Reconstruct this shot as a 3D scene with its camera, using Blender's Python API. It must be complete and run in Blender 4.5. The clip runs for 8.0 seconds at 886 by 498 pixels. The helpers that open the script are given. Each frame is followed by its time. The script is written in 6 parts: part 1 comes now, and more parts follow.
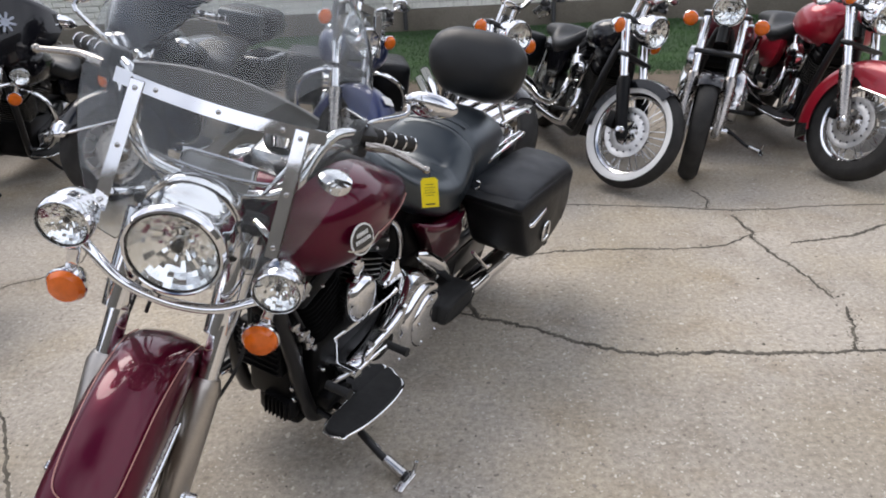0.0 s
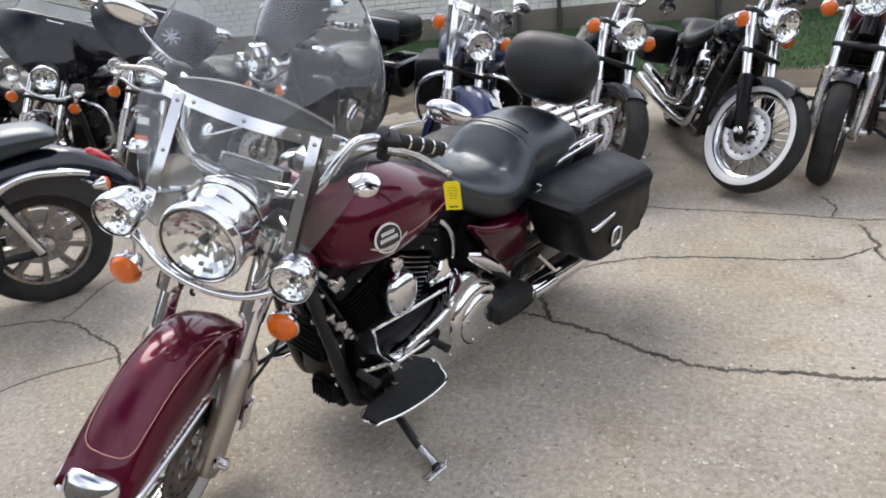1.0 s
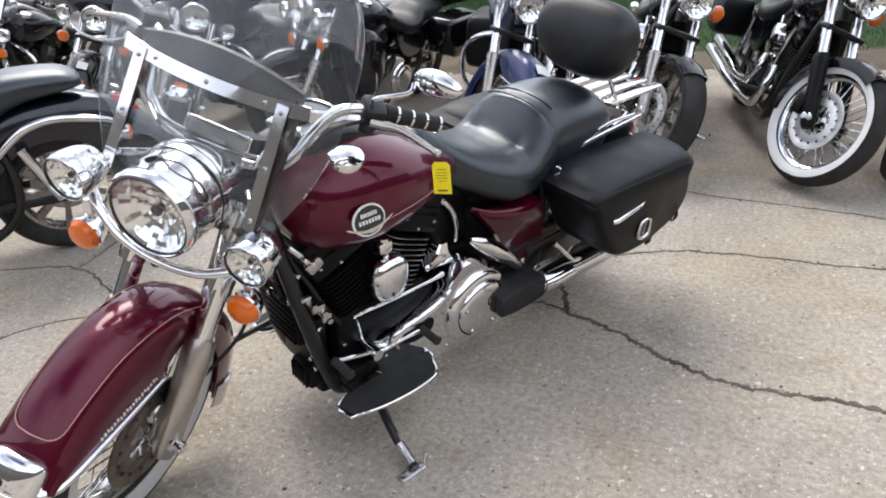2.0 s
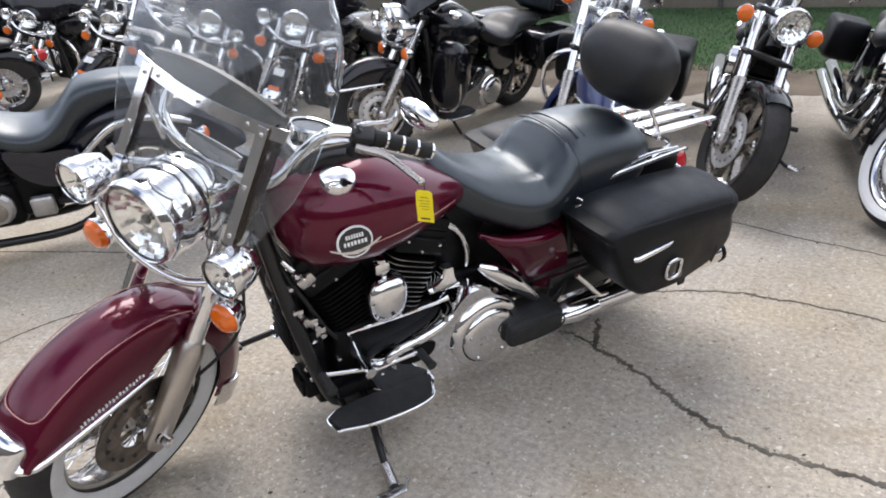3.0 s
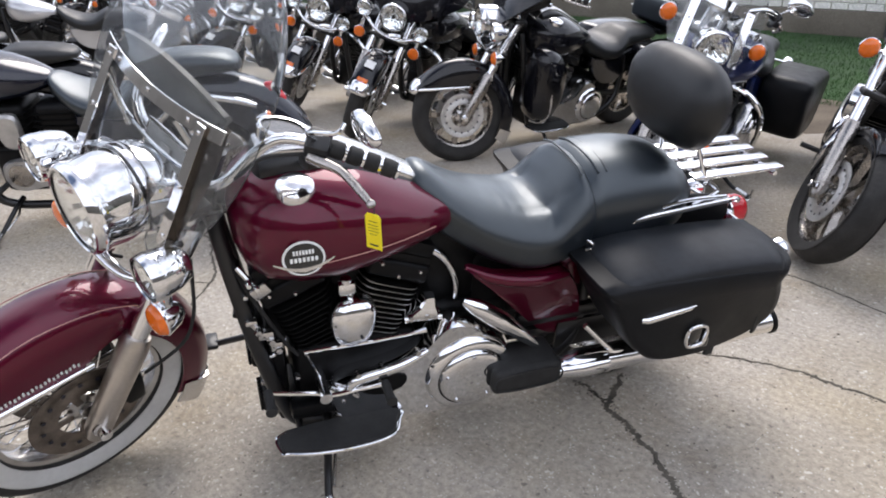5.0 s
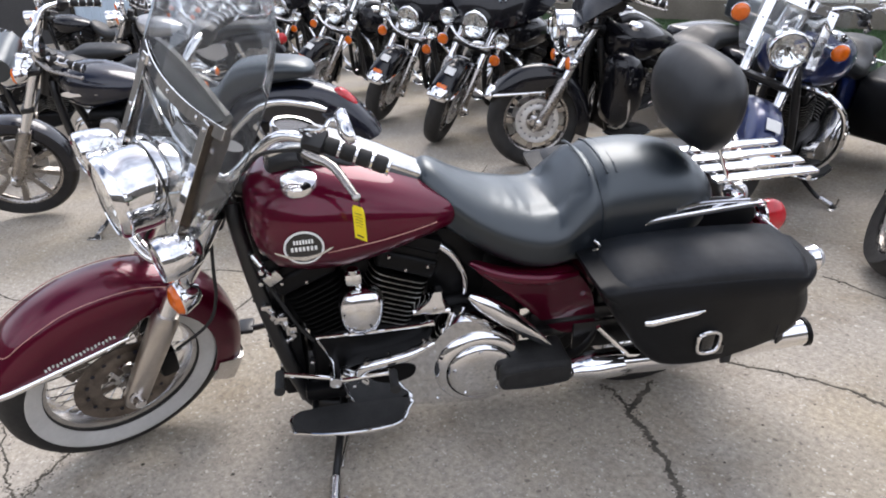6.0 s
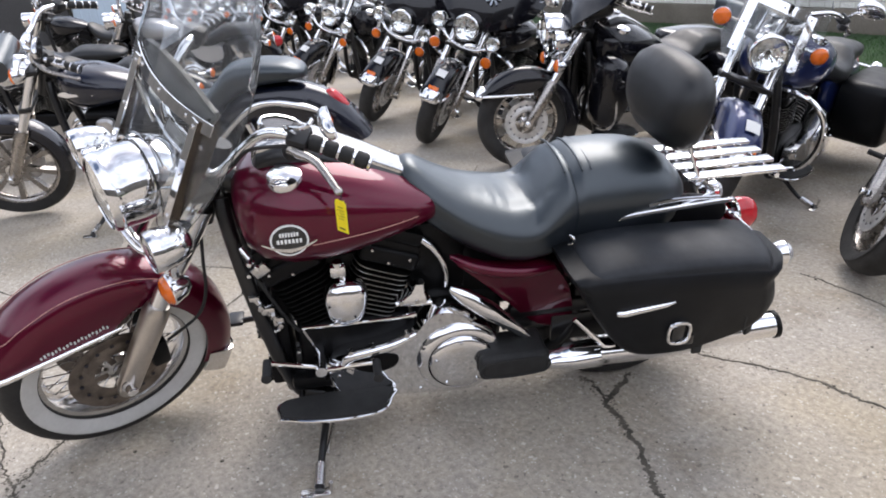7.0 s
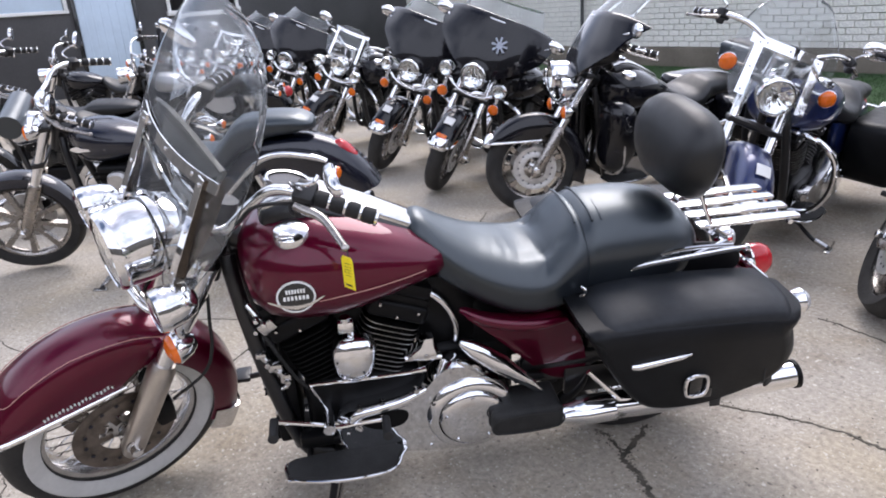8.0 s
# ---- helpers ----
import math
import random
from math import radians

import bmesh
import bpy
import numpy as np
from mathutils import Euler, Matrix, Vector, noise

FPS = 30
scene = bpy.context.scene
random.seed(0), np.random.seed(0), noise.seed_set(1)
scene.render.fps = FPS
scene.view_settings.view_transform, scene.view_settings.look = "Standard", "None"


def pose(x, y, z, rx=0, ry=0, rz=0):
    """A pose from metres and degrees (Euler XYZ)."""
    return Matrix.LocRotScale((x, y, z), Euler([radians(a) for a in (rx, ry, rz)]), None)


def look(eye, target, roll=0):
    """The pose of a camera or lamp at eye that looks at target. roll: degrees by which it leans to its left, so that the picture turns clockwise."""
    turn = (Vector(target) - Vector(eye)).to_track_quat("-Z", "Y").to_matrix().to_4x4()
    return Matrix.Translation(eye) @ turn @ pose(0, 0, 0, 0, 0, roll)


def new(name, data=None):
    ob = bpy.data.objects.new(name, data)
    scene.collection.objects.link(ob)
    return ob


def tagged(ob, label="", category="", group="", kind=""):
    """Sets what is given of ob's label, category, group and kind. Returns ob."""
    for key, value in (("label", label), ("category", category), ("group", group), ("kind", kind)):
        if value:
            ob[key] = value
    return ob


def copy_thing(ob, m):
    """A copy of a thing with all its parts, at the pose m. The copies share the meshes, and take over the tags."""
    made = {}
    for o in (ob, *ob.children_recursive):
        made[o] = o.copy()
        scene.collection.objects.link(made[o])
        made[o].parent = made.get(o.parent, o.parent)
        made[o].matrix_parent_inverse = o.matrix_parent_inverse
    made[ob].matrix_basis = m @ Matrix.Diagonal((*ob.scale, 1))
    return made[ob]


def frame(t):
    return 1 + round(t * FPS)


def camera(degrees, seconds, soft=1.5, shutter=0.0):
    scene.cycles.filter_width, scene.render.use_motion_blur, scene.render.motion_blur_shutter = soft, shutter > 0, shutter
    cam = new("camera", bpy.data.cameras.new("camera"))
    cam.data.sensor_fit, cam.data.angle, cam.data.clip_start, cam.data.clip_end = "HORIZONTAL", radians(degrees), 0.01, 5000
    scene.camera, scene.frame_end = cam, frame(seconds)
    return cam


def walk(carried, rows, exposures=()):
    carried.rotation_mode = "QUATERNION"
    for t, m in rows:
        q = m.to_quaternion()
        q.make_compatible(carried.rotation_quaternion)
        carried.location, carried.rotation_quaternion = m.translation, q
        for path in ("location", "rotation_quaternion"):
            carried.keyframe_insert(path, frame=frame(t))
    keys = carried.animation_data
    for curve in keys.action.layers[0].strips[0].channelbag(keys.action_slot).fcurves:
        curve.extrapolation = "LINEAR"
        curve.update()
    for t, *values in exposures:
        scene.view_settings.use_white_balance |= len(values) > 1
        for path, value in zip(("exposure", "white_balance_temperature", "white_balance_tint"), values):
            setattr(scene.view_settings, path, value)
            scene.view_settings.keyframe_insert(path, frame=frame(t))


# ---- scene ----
cam = camera(63.9, 8.0, 1.9)
PATH = [
    (0, (0.226, 0.157, 1.439), (0.091, 1.98, 0.63), -3.3),
    (0.5, (0.434, 0.175, 1.432), (-0.006, 1.946, 0.615), -5.8),
    (1, (0.615, 0.161, 1.442), (0.015, 1.904, 0.667), -7.0),
    (1.5, (0.683, 0.251, 1.424), (0.016, 1.979, 0.67), -7.8),
    (1.7, (0.697, 0.325, 1.409), (0.01, 2.013, 0.585), -6.3),
    (2.8, (0.933, 0.579, 1.43), (-0.052, 2.099, 0.583), -5.0),
    (3, (1.006, 0.605, 1.434), (-0.046, 2.093, 0.61), -4.7),
    (3.5, (1.132, 0.633, 1.427), (-0.128, 1.984, 0.66), -6.0),
    (4, (1.156, 0.731, 1.416), (-0.079, 2.093, 0.627), -5.8),
    (4.5, (1.117, 0.871, 1.409), (-0.088, 2.208, 0.536), -2.9),
    (5, (1.17, 1.008, 1.407), (-0.147, 2.278, 0.599), -1.1),
    (5.2, (1.213, 1.091, 1.403), (-0.179, 2.281, 0.601), -1.0),
    (6.3, (1.478, 1.186, 1.379), (-0.06, 2.205, 0.607), -3.6),
    (6.5, (1.504, 1.156, 1.368), (-0.014, 2.193, 0.582), -3.2),
    (7, (1.504, 1.175, 1.397), (-0.024, 2.211, 0.628), -3.1),
    (7.5, (1.487, 1.202, 1.413), (-0.065, 2.262, 0.728), -4.0),
    (8, (1.478, 1.202, 1.413), (-0.099, 2.243, 0.758), -4.2),
]
walk(cam, [(t, look(eye, target, roll)) for t, eye, target, roll in PATH],
     [(0, -0.40, 6440, 13), (1.0, -0.25, 6410, 12), (1.7, -0.13, 6380, 12), (3.0, -0.05, 6300, 13), (4.2, -0.05, 6280, 14), (5.2, -0.10, 6280, 14), (6.5, -0.09, 6280, 14), (7, -0.06, 6280, 14), (8, -0.06, 6100, 17)])

# ---- light ----
world = bpy.data.worlds.new("sky")
scene.world = world
world.use_nodes = True
wn, wl = world.node_tree.nodes, world.node_tree.links
wn.clear()
SUN_EL, SUN_AZ = 52.0, 128.0      # degrees; azimuth counted from +x towards +y
sky = wn.new("ShaderNodeTexSky")
sky.sky_type, sky.sun_disc = "NISHITA", False
sky.sun_elevation, sky.sun_rotation = radians(SUN_EL), radians(90 - SUN_AZ)
sky.air_density, sky.dust_density = 1.0, 2.5
wc = wn.new("ShaderNodeTexCoord")
wmap = wn.new("ShaderNodeMapping")
wmap.inputs["Scale"].default_value = (1.0, 1.0, 1.5)
wnoise = wn.new("ShaderNodeTexNoise")
wnoise.inputs["Scale"].default_value, wnoise.inputs["Detail"].default_value = 1.0, 3.0
wramp = wn.new("ShaderNodeValToRGB")
wramp.color_ramp.elements[0].position, wramp.color_ramp.elements[1].position = 0.30, 0.50
wmix = wn.new("ShaderNodeMix")
wmix.data_type = "RGBA"
wmix.inputs["B"].default_value = (12.8, 13.5, 14.8, 1)
wbg = wn.new("ShaderNodeBackground")
wbg.inputs["Strength"].default_value = 0.132
wout = wn.new("ShaderNodeOutputWorld")
wl.new(wc.outputs["Generated"], wmap.inputs["Vector"])
wl.new(wmap.outputs["Vector"], wnoise.inputs["Vector"])
wl.new(wnoise.outputs["Fac"], wramp.inputs["Fac"])
wl.new(wramp.outputs["Color"], wmix.inputs["Factor"])
wl.new(sky.outputs["Color"], wmix.inputs["A"])
wl.new(wmix.outputs["Result"], wbg.inputs["Color"])
wl.new(wbg.outputs["Background"], wout.inputs["Surface"])

sun_data = bpy.data.lights.new("sun", "SUN")
sun_data.energy, sun_data.angle, sun_data.color = 2.6, radians(34), (1.0, 0.945, 0.86)
sun = new("sun", sun_data)
sun_way = Vector((math.cos(radians(SUN_EL)) * math.cos(radians(SUN_AZ)), math.cos(radians(SUN_EL)) * math.sin(radians(SUN_AZ)), math.sin(radians(SUN_EL))))
sun.matrix_world = look(sun_way * 50, (0, 0, 0))


# ---- materials ----
def mat(name, color, rough=0.5, metal=0.0, coat=0.0, vary=0.0, vscale=8.0, bump=0.0, bscale=60.0, color2=None, trans=0.0, ior=1.45,
        rvary=0.0, tex="noise", bdist=0.002, spec=0.5, coat_rough=0.04):
    m = bpy.data.materials.new(name)
    m.use_nodes = True
    n, l = m.node_tree.nodes, m.node_tree.links
    p = n["Principled BSDF"]
    p.inputs["Base Color"].default_value = (*color, 1)
    p.inputs["Roughness"].default_value = rough
    p.inputs["Metallic"].default_value = metal
    p.inputs["Coat Weight"].default_value = coat
    p.inputs["Coat IOR"].default_value = 1.40 if coat > 0.9 else 1.5
    p.inputs["Coat Roughness"].default_value = coat_rough
    p.inputs["Transmission Weight"].default_value = trans
    p.inputs["IOR"].default_value = ior
    p.inputs["Specular IOR Level"].default_value = spec
    tc = n.new("ShaderNodeTexCoord")

    def noise_node(scale, detail=5.0):
        t = n.new("ShaderNodeTexNoise")
        t.inputs["Scale"].default_value, t.inputs["Detail"].default_value = scale, detail
        l.new(tc.outputs["Object"], t.inputs["Vector"])
        return t
    if vary or color2:
        t = noise_node(vscale)
        t2 = noise_node(vscale * 9.0, 3.0)
        add = n.new("ShaderNodeMath")
        add.operation = "MULTIPLY_ADD"
        add.inputs[1].default_value, add.inputs[2].default_value = 0.4, -0.2
        l.new(t2.outputs["Fac"], add.inputs[0])
        add2 = n.new("ShaderNodeMath")
        l.new(t.outputs["Fac"], add2.inputs[0])
        l.new(add.outputs[0], add2.inputs[1])
        r = n.new("ShaderNodeValToRGB")
        r.color_ramp.elements[0].position, r.color_ramp.elements[1].position = 0.32, 0.68
        a = color2 or tuple(c * (1 - vary) for c in color)
        b = color if color2 else tuple(min(1, c * (1 + vary)) for c in color)
        r.color_ramp.elements[0].color, r.color_ramp.elements[1].color = (*a, 1), (*b, 1)
        l.new(add2.outputs[0], r.inputs["Fac"])
        l.new(r.outputs["Color"], p.inputs["Base Color"])
    if rvary:
        t = noise_node(vscale * 1.7)
        mr = n.new("ShaderNodeMapRange")
        mr.inputs["From Min"].default_value, mr.inputs["From Max"].default_value = 0.3, 0.7
        mr.inputs["To Min"].default_value, mr.inputs["To Max"].default_value = max(0.0, rough - rvary), min(1.0, rough + rvary)
        l.new(t.outputs["Fac"], mr.inputs["Value"])
        l.new(mr.outputs[0], p.inputs["Roughness"])
    if bump:
        if tex == "voronoi":
            t = n.new("ShaderNodeTexVoronoi")
            t.inputs["Scale"].default_value = bscale
            l.new(tc.outputs["Object"], t.inputs["Vector"])
            out = t.outputs["Distance"]
        else:
            out = noise_node(bscale).outputs["Fac"]
        b = n.new("ShaderNodeBump")
        b.inputs["Strength"].default_value, b.inputs["Distance"].default_value = bump, bdist
        l.new(out, b.inputs["Height"])
        l.new(b.outputs["Normal"], p.inputs["Normal"])
    return m


BURGUNDY = mat("burgundy_paint", (0.088, 0.0013, 0.0160), 0.30, 0.45, 1.0, vary=0.08, vscale=3, spec=0.1)
MAROON = mat("maroon_paint", (0.09, 0.006, 0.012), 0.32, 0.3, 1.0, vary=0.1, vscale=3)
BLACK_PAINT = mat("black_paint", (0.005, 0.005, 0.007), 0.22, 0.0, 1.0, vary=0.2, vscale=4, rvary=0.06, spec=0.15)
NAVY_PAINT = mat("navy_paint", (0.004, 0.0055, 0.014), 0.25, 0.2, 1.0, vary=0.2, vscale=4)
BLUE_PAINT = mat("blue_paint", (0.008, 0.018, 0.085), 0.28, 0.3, 1.0, vary=0.15, vscale=4)
RED_PAINT = mat("red_paint", (0.33, 0.01, 0.025), 0.28, 0.2, 1.0, vary=0.1, vscale=4)
GOLD_LINE = mat("rose_pinstripe", (0.52, 0.26, 0.23), 0.45, 0.1)
CHROME = mat("chrome", (0.80, 0.80, 0.81), 0.06, 1.0, rvary=0.03, vscale=12)
CHROME_DULL = mat("dulled_chrome", (0.62, 0.61, 0.60), 0.2, 1.0, vary=0.08, vscale=20, rvary=0.06)
ALU = mat("polished_aluminium", (0.36, 0.335, 0.31), 0.26, 1.0, vary=0.1, vscale=15, rvary=0.06)
ALU_GREY = mat("grey_aluminium", (0.45, 0.44, 0.43), 0.38, 0.8, vary=0.15, vscale=15)
SATIN = mat("satin_fork_alloy", (0.50, 0.46, 0.42), 0.34, 1.0, vary=0.08, vscale=15, rvary=0.05)
# brown disc coloured darker still, for the shade inside the front fender
SHADED_DISC = mat("shaded_brown_disc_steel", (0.20, 0.17, 0.145), 0.42, 0.9, vary=0.3, vscale=25)
STEEL = mat("brake_steel", (0.68, 0.67, 0.66), 0.44, 0.85, vary=0.15, vscale=25)
ENGINE = mat("black_engine_enamel", (0.0045, 0.0045, 0.005), 0.40, 0.0, 0.0, vary=0.35, vscale=18, bump=0.15, bscale=180, spec=0.17)
FIN_EDGE = mat("machined_fin_edge", (0.22, 0.217, 0.21), 0.36, 0.85, vary=0.5, vscale=25)
FIN = mat("cylinder_fin", (0.004, 0.004, 0.004), 0.6, 0.0, vary=0.3, vscale=30, spec=0.06)
FRAME_BLACK = mat("black_frame_enamel", (0.006, 0.006, 0.007), 0.36, 0.0, 0.2, vary=0.3, vscale=12)
LEATHER = mat("black_seat_vinyl", (0.0045, 0.0060, 0.0090), 0.46, 0.0, 0.85, vary=0.2, vscale=9, bump=0.16, bscale=260, bdist=0.0012, rvary=0.06, spec=0.7, coat_rough=0.30)
LEATHER.node_tree.nodes["Principled BSDF"].inputs["Specular Tint"].default_value = (0.86, 0.95, 1.0, 1)
LEATHER.node_tree.nodes["Principled BSDF"].inputs["Coat Tint"].default_value = (0.86, 0.95, 1.0, 1)
PAD_VINYL = mat("black_pad_vinyl", (0.0075, 0.0082, 0.0090), 0.46, 0.0, 0.0, vary=0.2, vscale=9, bump=0.2, bscale=260, bdist=0.0012, rvary=0.06, spec=0.62)
# black vinyl lightened to grey: the glare on the pouch is in the colour
GREY_VINYL = mat("glare_grey_vinyl", (0.12, 0.116, 0.108), 0.36, vary=0.25, vscale=12, bump=0.3, bscale=200)
# lid lighter and glossier than the body: dust plus sky sheen in the colour
BAG_LID = mat("dusty_sheen_lid_leather", (0.0150, 0.0170, 0.0205), 0.50, 0.0, vary=0.3, vscale=6, bump=0.4, bscale=330, bdist=0.0012, rvary=0.08, spec=0.36)
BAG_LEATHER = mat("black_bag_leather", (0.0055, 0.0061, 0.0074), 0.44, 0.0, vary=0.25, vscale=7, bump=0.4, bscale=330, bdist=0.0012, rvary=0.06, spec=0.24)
RUBBER = mat("black_rubber", (0.018, 0.018, 0.018), 0.72, 0.0, vary=0.3, vscale=20, bump=0.3, bscale=120)
TYRE = mat("worn_tyre_rubber", (0.022, 0.021, 0.020), 0.75, 0.0, vary=0.35, vscale=14, bump=0.5, bscale=60, bdist=0.004)
CLEAN_WALL = mat("clean_whitewall_rubber", (0.80, 0.80, 0.79), 0.55, 0.0, vary=0.05, vscale=9)
WHITEWALL = mat("whitewall_rubber", (0.58, 0.575, 0.555), 0.6, 0.0, vary=0.08, vscale=9)
PLASTIC = mat("black_plastic", (0.012, 0.012, 0.013), 0.4, 0.0, vary=0.2, vscale=15)
SMOKE = mat("clear_acrylic", (0.86, 0.88, 0.88), 0.02, 0.0, trans=1.0, ior=1.42)
# pale diffuse haze mixed in, standing for the sky's veil on the acrylic
haze = SMOKE.node_tree.nodes.new("ShaderNodeBsdfDiffuse")
haze.inputs["Color"].default_value = (0.30, 0.31, 0.33, 1)
veil_mix = SMOKE.node_tree.nodes.new("ShaderNodeMixShader")
veil_mix.inputs["Fac"].default_value = 0.050
SMOKE.node_tree.links.new(SMOKE.node_tree.nodes["Principled BSDF"].outputs["BSDF"], veil_mix.inputs[1])
SMOKE.node_tree.links.new(haze.outputs["BSDF"], veil_mix.inputs[2])
SMOKE.node_tree.links.new(veil_mix.outputs["Shader"], SMOKE.node_tree.nodes["Material Output"].inputs["Surface"])
FROSTED = mat("frosted_plastic", (0.36, 0.355, 0.35), 0.3, vary=0.1, vscale=30, spec=0.5)
LENS = mat("lens_glass", (0.97, 0.98, 0.98), 0.02, 0.0, trans=1.0, ior=1.3)
REFLECTOR = mat("lamp_reflector", (0.93, 0.93, 0.92), 0.12, 1.0, bump=0.22, bscale=30, tex="voronoi", bdist=0.006)
# chrome plate coloured dark brown: its dark reflection is put into the base colour
BRACKET = mat("bracket_reflection_brown", (0.095, 0.080, 0.068), 0.18, 1.0, vary=0.2, vscale=20)
AMBER = mat("amber_plastic", (0.76, 0.145, 0.006), 0.18, 0.0, 0.6, vary=0.12, vscale=40, bump=0.2, bscale=160, tex="voronoi")
RED_LENS = mat("red_plastic_lens", (0.50, 0.012, 0.02), 0.16, 0.0, 0.6, vary=0.12, vscale=40)
YELLOW = mat("yellow_tag_card", (0.92, 0.74, 0.01), 0.5, 0.0, vary=0.05, vscale=30)
INK = mat("dark_ink", (0.02, 0.02, 0.03), 0.6)
WHITE = mat("white_enamel", (0.75, 0.75, 0.73), 0.4, vary=0.05)
PAPER = mat("white_paper_sticker", (0.72, 0.72, 0.70), 0.6, vary=0.05, vscale=25)
BADGE_BLACK = mat("black_badge", (0.01, 0.01, 0.01), 0.25, 0.0, 0.5)
PALE_DECAL = mat("pale_decal", (0.42, 0.46, 0.54), 0.45, vary=0.15, vscale=40)
SILVER = mat("silver_paint", (0.55, 0.55, 0.56), 0.3, 0.6, 0.6, vary=0.06)


# ---- mesh tools: a shape is a pair of lists, points and faces ----
def join(*shapes):
    v, f = [], []
    for a, b in shapes:
        k = len(v)
        v += list(a)
        f += [tuple(i + k for i in face) for face in b]
    return v, f


def moved(shape, m):
    return [tuple(m @ Vector(p)) for p in shape[0]], shape[1]


def mirrored(shape):
    return [(x, -y, z) for x, y, z in shape[0]], [tuple(reversed(f)) for f in shape[1]]


def spline(pts, steps):
    pts = [Vector(p) for p in pts]
    out = []
    for i in range(len(pts) - 1):
        a, b, c, d = pts[max(i - 1, 0)], pts[i], pts[i + 1], pts[min(i + 2, len(pts) - 1)]
        for k in range(steps):
            t = k / steps
            out.append(0.5 * (2 * b + (c - a) * t + (2 * a - 5 * b + 4 * c - d) * t * t + (3 * b - a - 3 * c + d) * t ** 3))
    return out + [pts[-1]]


def tube(pts, r, n=10, smooth=0, flat=1.0):
    """A tube along points; r may be one radius or one for each point."""
    rr = list(r) if isinstance(r, (list, tuple)) else [r] * len(pts)
    if smooth:
        line = spline(pts, smooth)
        rr = [float(np.interp(i / smooth, range(len(rr)), rr)) for i in range(len(line))]
    else:
        line = [Vector(p) for p in pts]
    v, f, side = [], [], None
    for i, p in enumerate(line):
        d = (line[min(i + 1, len(line) - 1)] - line[max(i - 1, 0)]).normalized()
        if side is None:
            side = d.orthogonal().normalized() if abs(d.z) > 0.9 else d.cross(Vector((0, 0, 1))).normalized()
        side = (side - d * side.dot(d)).normalized()
        up = side.cross(d)
        for k in range(n):
            a = 2 * math.pi * k / n
            v.append(tuple(p + rr[i] * (math.cos(a) * side + flat * math.sin(a) * up)))
    for i in range(len(line) - 1):
        for k in range(n):
            f.append((i * n + k, i * n + (k + 1) % n, (i + 1) * n + (k + 1) % n, (i + 1) * n + k))
    f.append(tuple(range(n - 1, -1, -1)))
    f.append(tuple(range((len(line) - 1) * n, len(line) * n)))
    return v, f


def rod(a, b, r, n=10):
    return tube([a, b], r, n)


def lathe(prof, m=None, n=28):
    """Turns a profile of (radius, height) about z."""
    v, f, rows = [], [], []
    for r, h in prof:
        if r < 1e-6:
            rows.append([len(v)] * n)
            v.append((0, 0, h))
        else:
            rows.append(list(range(len(v), len(v) + n)))
            v += [(r * math.cos(2 * math.pi * k / n), r * math.sin(2 * math.pi * k / n), h) for k in range(n)]
    for a, b in zip(rows, rows[1:]):
        for k in range(n):
            face = []
            for i in (a[k], a[(k + 1) % n], b[(k + 1) % n], b[k]):
                if i not in face:
                    face.append(i)
            if len(face) > 2:
                f.append(tuple(face))
    return moved((v, f), m) if m else (v, f)


def loft(rings, cap=True):
    n = len(rings[0])
    v = [tuple(p) for r in rings for p in r]
    f = [(i * n + k, i * n + (k + 1) % n, (i + 1) * n + (k + 1) % n, (i + 1) * n + k) for i in range(len(rings) - 1) for k in range(n)]
    if cap:
        f += [tuple(range(n - 1, -1, -1)), tuple(range((len(rings) - 1) * n, len(rings) * n))]
    return v, f


def oval(x, y, w, zb, zt, n=24, p=2.6):
    """A rounded ring across x: half width w, from zb up to zt."""
    out, c, h = [], (zb + zt) / 2, (zt - zb) / 2
    for k in range(n):
        a = 2 * math.pi * k / n
        cs, sn = math.cos(a), math.sin(a)
        out.append((x, y + w * math.copysign(abs(cs) ** (2 / p), cs), c + h * math.copysign(abs(sn) ** (2 / p), sn)))
    return out


def slab(outline, t, m=None, edge=0.004):
    """A plate from an outline, t thick along z, with eased edges."""
    cx, cy = sum(p[0] for p in outline) / len(outline), sum(p[1] for p in outline) / len(outline)
    size = max(math.hypot(p[0] - cx, p[1] - cy) for p in outline)
    k, e = 1 - edge / size, min(edge, t * 0.4)
    inner = [(cx + (x - cx) * k, cy + (y - cy) * k) for x, y in outline]
    rings = [[(x, y, 0) for x, y in inner], [(x, y, e) for x, y in outline], [(x, y, t - e) for x, y in outline], [(x, y, t) for x, y in inner]]
    s = loft(rings)
    return moved(s, m) if m else s


def smooth_outline(pts, steps=5):
    """A closed rounded outline through 2D points."""
    n, out = len(pts), []
    for i in range(n):
        a, b, c, d = (Vector(pts[(i + k) % n]) for k in (-1, 0, 1, 2))
        for s in range(steps):
            t = s / steps
            q = 0.5 * (2 * b + (c - a) * t + (2 * a - 5 * b + 4 * c - d) * t * t + (3 * b - a - 3 * c + d) * t ** 3)
            out.append((q.x, q.y))
    return out


BOXES = {}


